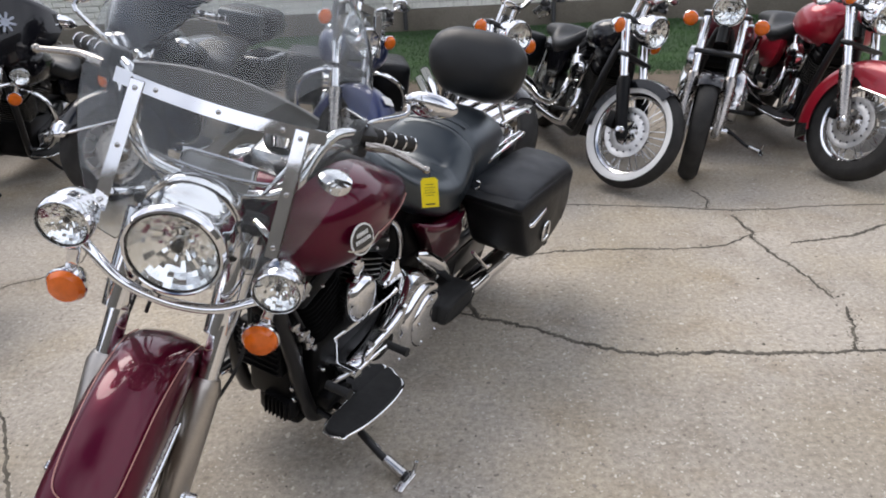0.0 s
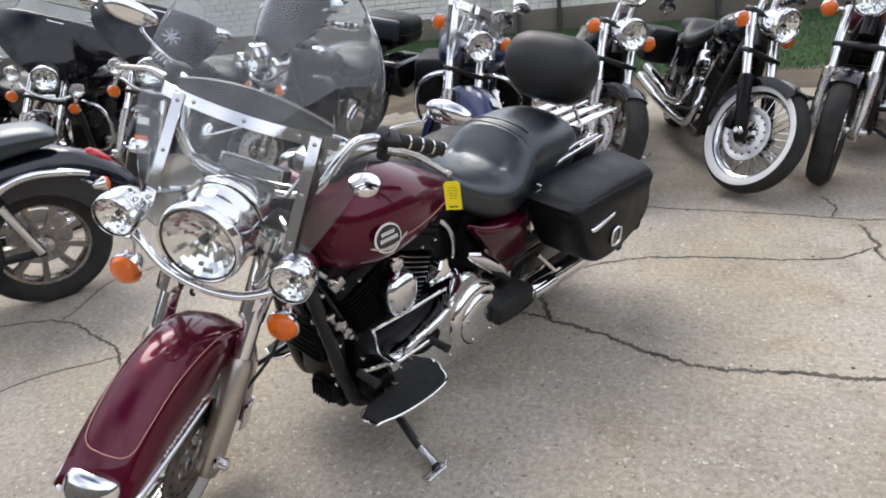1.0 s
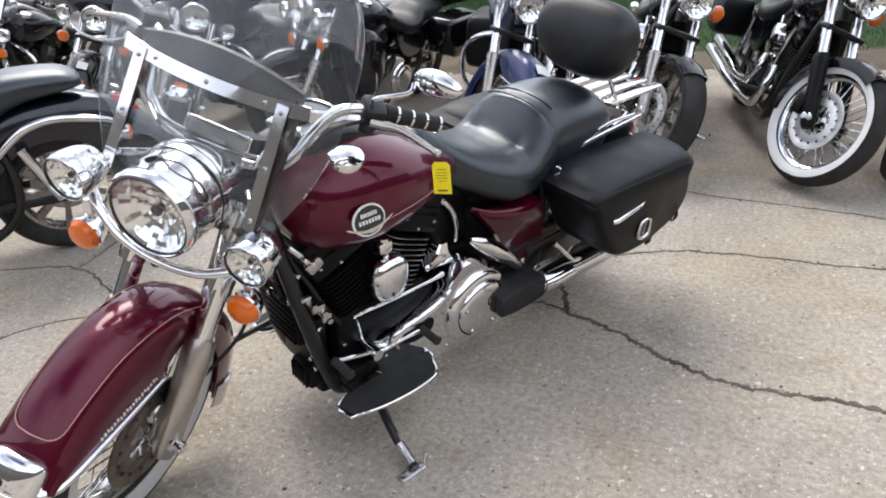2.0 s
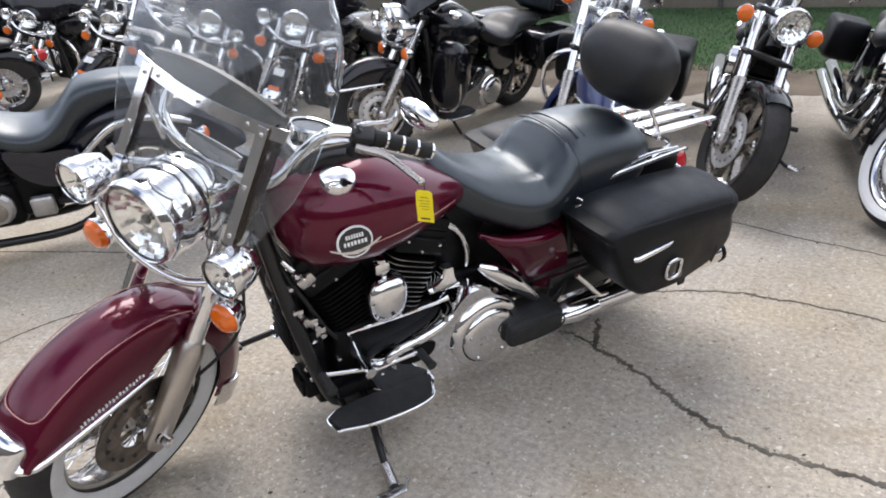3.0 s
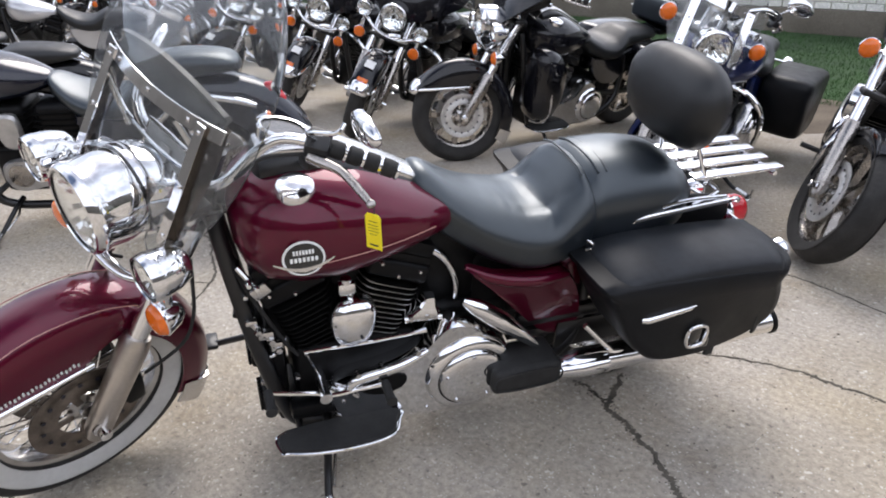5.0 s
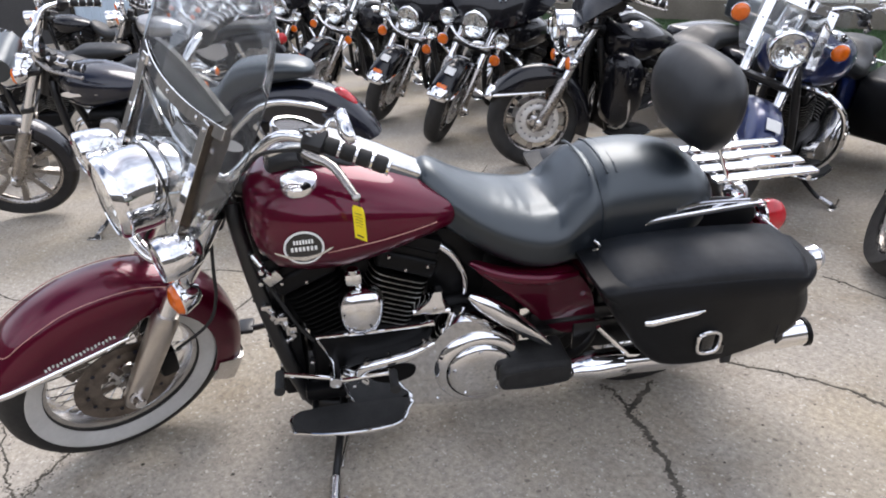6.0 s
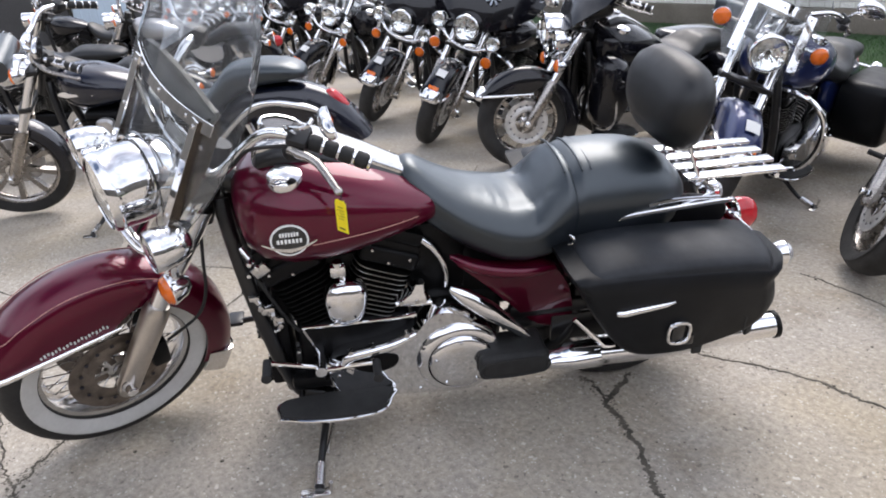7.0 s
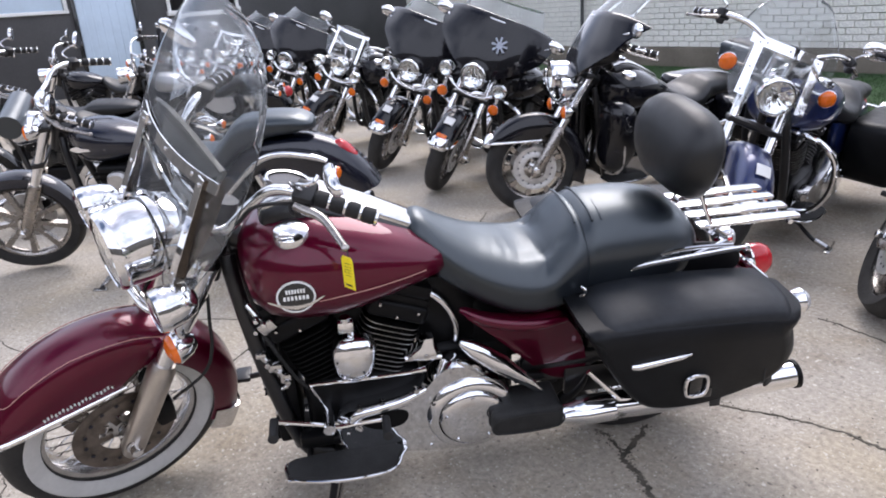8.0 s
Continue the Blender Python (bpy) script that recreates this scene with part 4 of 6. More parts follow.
CRACKS = [
    ([(0.10, 3.16), (0.18, 3.19), (0.47, 3.31), (0.75, 3.34), (1.1, 3.32), (1.36, 3.36), (1.48, 3.46)], 0.010),
    ([(0.10, 2.90), (0.17, 2.71), (0.27, 2.66), (0.44, 2.56), (0.58, 2.47), (0.75, 2.41), (0.95, 2.40), (1.2, 2.39), (1.5, 2.40), (2.0, 2.36)], 0.011),
    ([(0.02, 2.74), (0.09, 2.74), (0.17, 2.71)], 0.006),
    ([(0.04, 4.08), (0.3, 4.06), (0.65, 3.98), (1.1, 3.90), (1.45, 3.82), (1.62, 3.80), (2.0, 3.83), (2.34, 3.83), (3.0, 3.9)], 0.007),
    ([(1.50, 3.74), (1.52, 3.55), (1.50, 3.42)], 0.013),
    ([(1.50, 3.46), (1.52, 3.3), (1.56, 3.12), (1.60, 2.9), (1.62, 2.8)], 0.009),
    ([(1.63, 2.72), (1.58, 2.55), (1.52, 2.40)], 0.008),
    ([(1.66, 3.36), (1.85, 3.40), (2.0, 3.44), (2.19, 3.56), (2.7, 3.75)], 0.010),
    ([(-3.2, 2.1), (-2.47, 2.42), (-2.17, 2.49), (-1.9, 2.40), (-1.62, 2.24), (-1.35, 1.9), (-1.1, 1.5), (-1.1, 1.04), (-0.9, 0.5)], 0.008),
    ([(-2.17, 2.49), (-2.2, 2.7), (-2.23, 2.92), (-2.1, 3.1), (-1.88, 3.3), (-2.0, 3.7), (-2.36, 4.12)], 0.007),
    ([(-2.5, 1.1), (-2.1, 1.28), (-1.94, 1.95), (-1.62, 2.24)], 0.006),
    ([(1.40, 4.15), (1.44, 3.98), (1.40, 3.85)], 0.005),
    ([(-1.10, 1.06), (-0.87, 1.035), (-0.72, 1.030), (-0.63, 1.042), (-0.54, 1.036), (-0.44, 1.05)], 0.0042),
    ([(-0.63, 1.042), (-0.67, 1.085), (-0.70, 1.11), (-0.74, 1.16), (-0.79, 1.21)], 0.0042),
]
for i, (pts, w) in enumerate(CRACKS):
    tagged(new("ground_crack", mesh_of("ground_crack", crack(pts, w * (1.3 if i in (1, 2, 7) else 1.05), i), DIRT)), "dirt-filled crack running through the concrete", "crack", kind="structure")

rnd = random.Random(5)
pv, pf = [], []
flecks = [(rnd.uniform(-2.5, 2.4), rnd.uniform(0.6, 4.2)) for i in range(800)]
for pts, w in CRACKS:
    for p in spline([(x, y, 0) for x, y in pts], 10):
        flecks += [(p.x + rnd.gauss(0, 0.014), p.y + rnd.gauss(0, 0.014)) for i in range(3)]
for x, y in flecks:
    r = rnd.uniform(0.0013, 0.0045)
    if rnd.random() < 0.06:
        r *= 1.8
    a0, k = rnd.random() * 6, len(pv)
    pv += [(x + r * math.cos(a0 + j * 1.047) * rnd.uniform(0.6, 1.2), y + r * math.sin(a0 + j * 1.047) * rnd.uniform(0.6, 1.2), 0.0005) for j in range(6)] + [(x, y, r * 0.7)]
    pf += [(k + j, k + (j + 1) % 6, k + 6) for j in range(6)]
tagged(new("grit", mesh_of("grit", (pv, pf), DIRT)), "loose dark grit scattered on the concrete", "grit", kind="stuff")

# plain unseen walls, added behind the camera to darken reflections and close the yard
for name, c, s in (("wall_south", (0, -13, 2.9), (60, 0.3, 5.8)), ("wall_east", (17, 1, 2.9), (0.3, 28, 5.8))):
    tagged(new(name, mesh_of(name, rbox(c, s, 0.01), CLOSING)), "plain unseen wall added to close the yard", "wall", kind="structure")

# a worn dirt edge and a lawn behind the row, and the long wall beyond them
GRASS_Y, WALL_Y, FOOT = 7.55, 12.2, 0.36
lawn = new("lawn", mesh_of("lawn", rbox((-10, (GRASS_Y + WALL_Y) / 2, 0.008), (60, WALL_Y - GRASS_Y, 0.03), 0.008), SOIL))
tagged(lawn, "mown lawn strip between the yard and the wall", "lawn", kind="structure")
ev, ef = [], []
for i in range(241):
    x = -12.0 + 0.075 * i
    y0, y1 = 6.75 + 0.12 * math.sin(1.3 * x) + rnd.uniform(-0.10, 0.10), GRASS_Y + 0.10 + rnd.uniform(0.0, 0.22)
    ev += [(x, y0, 0.002), (x, (y0 + y1) / 2, 0.018 + rnd.uniform(0, 0.008)), (x, y1, 0.028)]
    if i:
        k = 3 * i
        ef += [(k - 3, k, k + 1, k - 2), (k - 2, k + 1, k + 2, k - 1)]
tagged(new("dirt_edge", mesh_of("dirt_edge", (ev, ef), BARE_SOIL)), "bare brown soil along the edge of the lawn", "soil", kind="structure")
gv, gf = [], []
for i in range(70000):
    x, y = rnd.uniform(-8.0, 4.5), GRASS_Y + (WALL_Y - GRASS_Y) * rnd.random() ** 1.25
    h, a, w = rnd.uniform(0.014, 0.042), rnd.uniform(0, 6.28), 0.004
    dx, dy, k = math.cos(a), math.sin(a), len(gv)
    gv += [(x - dy * w, y + dx * w, 0.022), (x + dy * w, y - dx * w, 0.022), (x + dx * h * 0.6, y + dy * h * 0.6, 0.022 + h)]
    gf.append((k, k + 1, k + 2))
grass = bpy.data.meshes.new("grass")
grass.from_pydata(gv, [], gf)
grass.materials.append(BLADE)
tagged(new("grass", grass), "short green grass blades on the lawn", "grass", kind="stuff")

wall_north = new("wall_north", mesh_of("wall_north", rbox((-8, WALL_Y + 0.16, 1.36), (64, 0.30, 2.72), 0.01), MORTAR))
tagged(wall_north, "long white-painted brick wall behind the lawn", "wall", kind="structure")
part("wall_footing", rbox((-8, WALL_Y - 0.03, FOOT / 2), (64, 0.10, FOOT), 0.008), FOOTING, wall_north, "brownish grey concrete footing")
wall_west = new("wall_west", mesh_of("wall_west", rbox((-16.2, 2.9, 2.1), (0.3, 18.6, 4.2), 0.01), DARK_WALL))
tagged(wall_west, "dark painted end wall of the yard", "wall", kind="structure")
door_1 = thing("door_1", "pale blue metal door in the dark wall", "door", Matrix.Translation((-16.04, 4.46, 0)), kind="structure")
part("door_leaf", join(rbox((0, 0, 1.2), (0.06, 1.14, 2.4), 0.01), *[rbox((0.034, -0.42 + 0.168 * k, 1.2), (0.012, 0.02, 2.36), 0.004) for k in range(6)]), PALE_BLUE, door_1)
part("door_frame", join(rbox((0.01, -0.62, 1.22), (0.10, 0.07, 2.46), 0.01), rbox((0.01, 0.62, 1.22), (0.10, 0.07, 2.46), 0.01), rbox((0.01, 0, 2.47), (0.10, 1.31, 0.07), 0.01)), BADGE_BLACK, door_1)
window_1 = thing("window_1", "wide pale window with white frame in the dark wall", "window", Matrix.Translation((-16.04, 2.15, 2.2)), kind="structure")
part("pane", rbox((0, 0, 0), (0.03, 3.0, 0.8), 0.005), PALE_BLUE, window_1)
part("window_frame", join(rbox((0.02, 0, 0.43), (0.08, 3.2, 0.07), 0.01), rbox((0.02, 0, -0.43), (0.08, 3.2, 0.07), 0.01), rbox((0.02, -1.55, 0), (0.08, 0.07, 0.86), 0.01), rbox((0.02, 1.55, 0), (0.08, 0.07, 0.86), 0.01)), WHITE, window_1)
window_2 = thing("window_2", "dark window with white sill in the dark wall", "window", Matrix.Translation((-16.04, 6.6, 2.1)), kind="structure")
part("pane", rbox((0, 0, 0), (0.03, 1.5, 0.9), 0.005), BADGE_BLACK, window_2)
part("window_sill", rbox((0.04, 0, -0.5), (0.14, 1.7, 0.10), 0.01), WHITE, window_2)
part("window_frame", join(rbox((0.02, -0.79, 0), (0.08, 0.07, 0.96), 0.01), rbox((0.02, 0.79, 0), (0.08, 0.07, 0.96), 0.01)), WHITE, window_2)
for x in (-9.3, -1.72, -1.05, 1.32):
    tagged(new("downpipe", mesh_of("downpipe", tube([(x, WALL_Y - 0.12, 0.05), (x, WALL_Y - 0.12, 2.7)], 0.035, 12), DARK_WALL)), "dark downpipe fixed to the white wall", "pipe", kind="structure")


# ---- the burgundy touring motorcycle ----
S = steering(30.5)
BIKE_POSE = Matrix.Translation((0.005, 2.874, 0)) @ Matrix.Rotation(radians(-115.3), 4, "Z") @ Matrix.Rotation(radians(-9.74), 4, "X")
SEAT_RIDER = [(0.715, 0.035, 0.855, 0.815), (0.705, 0.07, 0.88, 0.79), (0.67, 0.10, 0.884, 0.735), (0.60, 0.14, 0.838, 0.685), (0.53, 0.168, 0.801, 0.64), (0.45, 0.19, 0.777, 0.605), (0.385, 0.198, 0.766, 0.595), (0.335, 0.197, 0.776, 0.597), (0.30, 0.193, 0.812, 0.60), (0.268, 0.189, 0.848, 0.605), (0.246, 0.184, 0.862, 0.61), (0.230, 0.178, 0.850, 0.62), (0.218, 0.165, 0.80, 0.64)]
SEAT_PASSENGER = [(0.262, 0.150, 0.80, 0.64), (0.246, 0.168, 0.838, 0.62), (0.224, 0.177, 0.860, 0.61), (0.19, 0.181, 0.872, 0.605), (0.10, 0.180, 0.876, 0.60), (0.02, 0.174, 0.868, 0.61), (-0.045, 0.162, 0.848, 0.63), (-0.090, 0.140, 0.818, 0.65), (-0.118, 0.108, 0.785, 0.68), (-0.132, 0.06, 0.745, 0.70)]


TUCK = Matrix(((1, 0, 0, 0), (0, 1, 0.20, -0.20 * 0.62), (0, 0, 1, 0), (0, 0, 0, 1)))   # side covers lean in below the seat


def saddlebag(b, q):
    mir = (lambda s: s) if q > 0 else (lambda s: moved(mirrored(s), Matrix.Translation((0, 0, 0.042))))
    body = smooth_outline([(0.262, 0.665), (0.276, 0.615), (0.240, 0.535), (0.165, 0.42), (0.085, 0.376), (-0.04, 0.370), (-0.13, 0.388), (-0.24, 0.412), (-0.322, 0.452), (-0.346, 0.505), (-0.325, 0.575), (-0.300, 0.635)], 4)
    cx, cz = -0.02, 0.54
    def tuck(x, y):
        """The outer rear corner rounds inwards."""
        if x > -0.12 or y < 0.27:
            return x
        return -0.12 + (x + 0.12) * (0.47 + 0.53 * math.sqrt(max(0.0, 1 - ((y - 0.27) / 0.150) ** 2)))
    rings = [[(tuck(cx + (x - cx) * k, y), y - 0.010 * (y > 0.3), cz + (z - cz) * k) for x, z in body] for y, k in ((0.165, 0.93), (0.175, 0.98), (0.19, 1.0), (0.30, 1.0), (0.34, 0.995), (0.37, 0.985), (0.395, 0.96), (0.405, 0.90))]
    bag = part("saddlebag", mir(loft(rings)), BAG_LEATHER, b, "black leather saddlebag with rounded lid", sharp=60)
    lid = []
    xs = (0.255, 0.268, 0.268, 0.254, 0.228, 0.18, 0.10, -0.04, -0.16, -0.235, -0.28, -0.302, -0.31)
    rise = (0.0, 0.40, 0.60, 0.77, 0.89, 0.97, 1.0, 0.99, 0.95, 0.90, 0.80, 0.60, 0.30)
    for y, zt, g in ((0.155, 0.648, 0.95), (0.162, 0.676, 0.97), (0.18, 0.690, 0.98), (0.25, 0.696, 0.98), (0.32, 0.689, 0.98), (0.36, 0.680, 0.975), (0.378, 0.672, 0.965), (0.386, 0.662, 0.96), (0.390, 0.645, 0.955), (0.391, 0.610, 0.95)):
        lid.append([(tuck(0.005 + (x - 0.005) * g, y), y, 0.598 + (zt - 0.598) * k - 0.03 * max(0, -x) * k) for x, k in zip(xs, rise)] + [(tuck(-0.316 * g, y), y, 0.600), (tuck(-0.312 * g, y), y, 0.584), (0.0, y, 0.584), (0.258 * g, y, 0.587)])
    part("lid", mir(loft(lid)), BAG_LID, bag, "padded leather lid, lightened for dust and sky sheen", sharp=60)
    part("chrome_strip", mir(tube([(0.180, 0.392, 0.548), (0.165, 0.398, 0.550), (0.04, 0.398, 0.563), (0.015, 0.394, 0.565)], [0.008, 0.010, 0.007, 0.002], 10)), CHROME, bag, "slim chrome trim strip")
    ring = smooth_outline([(0.026, 0.028), (0.026, -0.028), (-0.026, -0.030), (-0.026, 0.028)], 6)
    part("buckle", mir(tube([(-0.008 + x, 0.401, 0.458 + z) for x, z in ring + ring[:2]], 0.0055, 8)), CHROME, bag, "square chrome buckle")
    part("strap", mir(join(rbox((-0.008, 0.394, 0.458), (0.038, 0.012, 0.075), 0.005), rbox((-0.045, 0.392, 0.425), (0.03, 0.016, 0.035), 0.006))), BADGE_BLACK, bag)
    part("strap_end", mir(rbox((-0.083, 0.384, 0.392), (0.030, 0.010, 0.062), 0.004)), RUBBER, bag)
    part("rear_clip", mir(rbox((0, 0, 0), (0.062, 0.022, 0.056), 0.006, Matrix.Translation((-0.232, 0.374, 0.455)) @ Matrix.Rotation(radians(28), 4, "Z"))), RUBBER, bag)
    part("strap_end", mir(rbox((0, 0, 0), (0.032, 0.010, 0.040), 0.004, Matrix.Translation((-0.250, 0.364, 0.410)) @ Matrix.Rotation(radians(28), 4, "Z"))), RUBBER, bag)


def touring_fender(b, s, paint, gold=True, trim=CHROME):
    cx, cz = AXLE_F[0], AXLE_F[2]

    def prof(a):
        low = max(0.186, min(0.345, 0.178 / max(0.15, math.sin(radians(a)))))
        if a > 90:
            k = min(1.0, (a - 90) / 28.0)
            low += (0.262 - low) * k * k * (3 - 2 * k)
        return fender_profile(0.088, 0.364, low)
    body = part("front_fender", arc(prof, 30, 207, 46, cx, cz), paint, b, "deep valanced front fender", s, 50)
    for q in (1, -1):
        part("fender_trim", tube([(cx + 0.318, q * 0.05, cz + 0.172), (cx + 0.285, q * 0.086, cz + 0.176), (cx + 0.16, q * 0.092, cz + 0.182), (cx - 0.04, q * 0.0925, cz + 0.192)], [0.009, 0.0105, 0.009, 0.005], 10, 4), trim, body, "chrome fender edge trim", s)
        if gold:
            part("pinstripe", tube([(cx + r * math.cos(radians(a)), q * y, cz + r * math.sin(radians(a))) for a, y, r in ((45.8, 0.0, 0.3655), (46, 0.018, 0.3645), (46.5, 0.040, 0.3605), (50, 0.058, 0.3560), (60, 0.064, 0.3530), (80, 0.068, 0.351), (105, 0.072, 0.348), (125, 0.075, 0.346), (135, 0.076, 0.345))], 0.0014, 6, 4), GOLD_LINE, body, "", s)
            part("lettering_bar", join(*[rbox((cx + 0.17 - 0.0098 * k, q * 0.0925, cz + 0.2045 + 0.0007 * k + 0.0022 * (k % 3)), (0.0052, 0.004, 0.0075 + 0.0025 * (k % 2)), 0.001) for k in range(19)]), WHITE, body, "chrome script on the fender side", s)
    def on_crown(y, a, lift):
        r = 0.365 - 0.008 * (y / 0.055) ** 2 + lift
        return (cx + r * math.cos(radians(a)), y, cz + r * math.sin(radians(a)))
    power = lambda v: math.copysign(abs(v) ** 0.5, v)
    shape = [(power(math.cos(w)), power(math.sin(w))) for w in np.linspace(0, 2 * math.pi, 40, endpoint=False)]
    crown = part("fender_tip", loft([[on_crown(0.065 * k * u, 31.5 + 7.9 * k * v, h) for u, v in shape] for k, h in ((1.0, -0.012), (1.0, 0.006), (0.97, 0.012), (0.90, 0.017), (0.75, 0.021), (0.5, 0.0235), (0.2, 0.0245))]), CHROME, body, "rounded chrome fender tip", s, 60)
    part("tip_inset", lathe([(0, 0.003), (0.007, 0.003), (0.010, 0.0015), (0.011, -0.004)], s @ facing(on_crown(-0.012, 30.0, 0.0245), (math.cos(radians(30.0)), 0, math.sin(radians(30.0)))), 16), BADGE_BLACK, crown)
    for k in range(3):
        part("tip_rib", tube([on_crown(y, 32.0 - 1.9 * k, 0.0235 - 0.0022 * (y / 0.03) ** 2) for y in (0.006, 0.02, 0.035, 0.048)], 0.0016, 6), BADGE_BLACK, crown, "", s)
    part("front_trim", tube([(cx + 0.318, 0.05, cz + 0.172), (cx + 0.334, 0.03, cz + 0.170), (cx + 0.340, 0, cz + 0.169), (cx + 0.334, -0.03, cz + 0.170), (cx + 0.318, -0.05, cz + 0.172)], 0.010, 10, 3), trim, body, "", s)
    part("rear_tip", arc(lambda a: fender_profile(0.094, 0.376, 0.272, 0.006), 199, 214, 8, cx, cz), CHROME_DULL, body, "chrome tip on the rear edge", s)
    return body


def nacelle(b, s):
    c = [(1.3865, 0.100, 0.812, 1.012), (1.386, 0.1055, 0.8065, 1.0175), (1.37, 0.1065, 0.805, 1.018), (1.335, 0.106, 0.806, 1.010), (1.30, 0.101, 0.815, 0.990), (1.255, 0.088, 0.84, 0.962), (1.215, 0.065, 0.87, 0.935), (1.195, 0.04, 0.89, 0.918)]
    shell = part("headlight_nacelle", loft([oval(x, 0, w, zb, zt, 32, 2.3) for x, w, zb, zt in c]), CHROME, b, "large chrome headlight housing", s, 60)
    part("nacelle_seam", lathe([(0.095, -0.004), (0.1045, -0.0035), (0.1045, 0.0035), (0.095, 0.004)], s @ Matrix.Translation((1.390, 0, 0.912)) @ Matrix.Rotation(radians(90), 4, "Y"), 36), BADGE_BLACK, shell)
    for q in (1, -1):
        part("fork_shroud", tube([fork_point(0.66, q * 0.115), fork_point(0.76, q * 0.115), fork_point(0.86, q * 0.112)], [0.034, 0.040, 0.044], 16), CHROME, shell, "", s)


def lamp_bar(b, s):
    low = [(1.43, -0.215, 0.838), (1.455, -0.175, 0.826), (1.475, -0.10, 0.784), (1.478, 0.0, 0.764), (1.472, 0.10, 0.774), (1.450, 0.175, 0.806), (1.425, 0.215, 0.818)]
    part("lamp_bar", tube(low, 0.0125, 12, 5, 0.8), CHROME, b, "curved chrome lamp bar", s)
    part("lamp_bar_wire", tube([(x - 0.02, y, z - 0.02) for x, y, z in low], 0.005, 8, 5), CHROME, b, "", s)
    for q in (1, -1):
        lamp(b, "fog_lamp", (1.480 - 0.016 * (q > 0), q * 0.220, 0.897 - 0.028 * (q > 0)), 0.053, s, 0.088, label="chrome auxiliary lamp")
        part("lamp_mount", join(rod((1.43, q * 0.215, 0.82), (1.44, q * 0.220, 0.86 - 0.02 * (q > 0)), 0.012), rod((1.43, q * 0.215, 0.835), (1.43, q * 0.213, 0.735), 0.007)), CHROME, b, "", s)
        signal(b, (1.455, q * 0.214, 0.712), s, 0.041)
        part("signal_mount", rbox((1.435, q * 0.214, 0.775), (0.022, 0.026, 0.060), 0.006), CHROME, b, "", s)


hero = thing("motorcycle", "burgundy touring motorcycle with windshield, saddlebags and backrest on its side stand", "motorcycle", BIKE_POSE)
wheel(hero, "front_wheel", AXLE_F, S, 0.325, 0.218, 0.066, "wire", True, (1, -1), CHROME_DULL, label="wire-spoked front wheel", disc_mat=SHADED_DISC)
wheel(hero, "rear_wheel", AXLE_R, Matrix.Identity(4), 0.318, 0.212, 0.072, "wire", False, (-1,), CHROME_DULL, label="wire-spoked rear wheel")
fork(hero, S, SATIN, CHROME, 0.90, split=0.57, clamps=(0.83, 0.90))
brake_caliper(hero, S, 0.088)
brake_caliper(hero, S, -0.088)
touring_fender(hero, S, BURGUNDY)
FRONT = S @ Matrix.Translation((1.494, 0.003, 0.898)) @ Matrix.Rotation(radians(1.2), 4, "Z") @ Matrix.Rotation(radians(-2.0), 4, "X") @ Matrix.Translation((-1.50, 0, -0.897))   # lamps sit a touch askew on the fork
nacelle(hero, FRONT)
lamp(hero, "headlight", (1.492, 0, 0.912), 0.1, FRONT, 0.105, label="round headlight with chrome ring", blunt=True)
lamp_bar(hero, FRONT)
windshield(hero, S)


def pouch(u, v):
    z = 1.150 + v * (0.026 + 0.034 * (1 - u * u))
    return (1.445 - 0.30 * (z - 0.85) / 0.59 - 0.055 * (0.66 * u) ** 2 - 0.012 - 0.012 * math.sin(math.pi * v), 0.20 * u, z)


part("screen_pouch", sheet(pouch, 16, 8, 0.012), GREY_VINYL, hero, "black vinyl pouch inside the windshield", S, 60)
part("screen_wire", tube([(1.285, -0.19, 1.10), (1.285, -0.178, 1.05), (1.29, -0.14, 1.012), (1.295, 0.0, 1.0), (1.29, 0.14, 1.012), (1.285, 0.178, 1.05), (1.285, 0.19, 1.10)], 0.006, 8, 5), CHROME, hero, "", S)
HOLDER = S @ Matrix.Translation((1.284, 0.016, 1.0)) @ Matrix.Rotation(radians(-27), 4, "Y")
holder = part("pass_holder", join(rbox((0, 0, 0), (0.006, 0.150, 0.056), 0.003), rbox((0.008, 0.012, -0.004), (0.007, 0.036, 0.034), 0.002)), FROSTED, hero, "frosted plastic holder behind the windshield", HOLDER)
part("pass_holder_frame", tube([(0, -0.080, -0.01), (0, -0.079, 0.026), (0, -0.068, 0.034), (0, 0.068, 0.034), (0, 0.079, 0.026), (0, 0.080, -0.01)], 0.0050, 8, 2), CHROME, holder, "thin chrome frame", HOLDER)
part("holder_wire", tube([(0.012, -0.03, -0.02), (0.03, 0.01, -0.03), (0.028, 0.05, -0.045), (0.0, 0.06, -0.06)], 0.003, 6, 4), RUBBER, holder, "", HOLDER)
part("brake_hose", tube([(1.30, 0.10, 0.78), (1.33, 0.155, 0.70), (1.345, 0.168, 0.60), (1.38, 0.16, 0.51), (1.47, 0.12, 0.42)], 0.0048, 8, 5), RUBBER, hero, "", S)
part("brake_hose", tube([(1.34, -0.03, 0.80), (1.40, -0.045, 0.74), (1.43, -0.05, 0.70), (1.40, -0.06, 0.66)], 0.0048, 8, 5), RUBBER, hero, "", S)
BAR_LINE = [(1.255, 0.0, 0.945), (1.255, 0.06, 0.948), (1.252, 0.14, 0.965), (1.236, 0.188, 1.005), (1.19, 0.208, 1.06), (1.14, 0.238, 1.106), (1.09, 0.288, 1.108), (1.053, 0.329, 1.100), (0.961, 0.427, 1.066)]
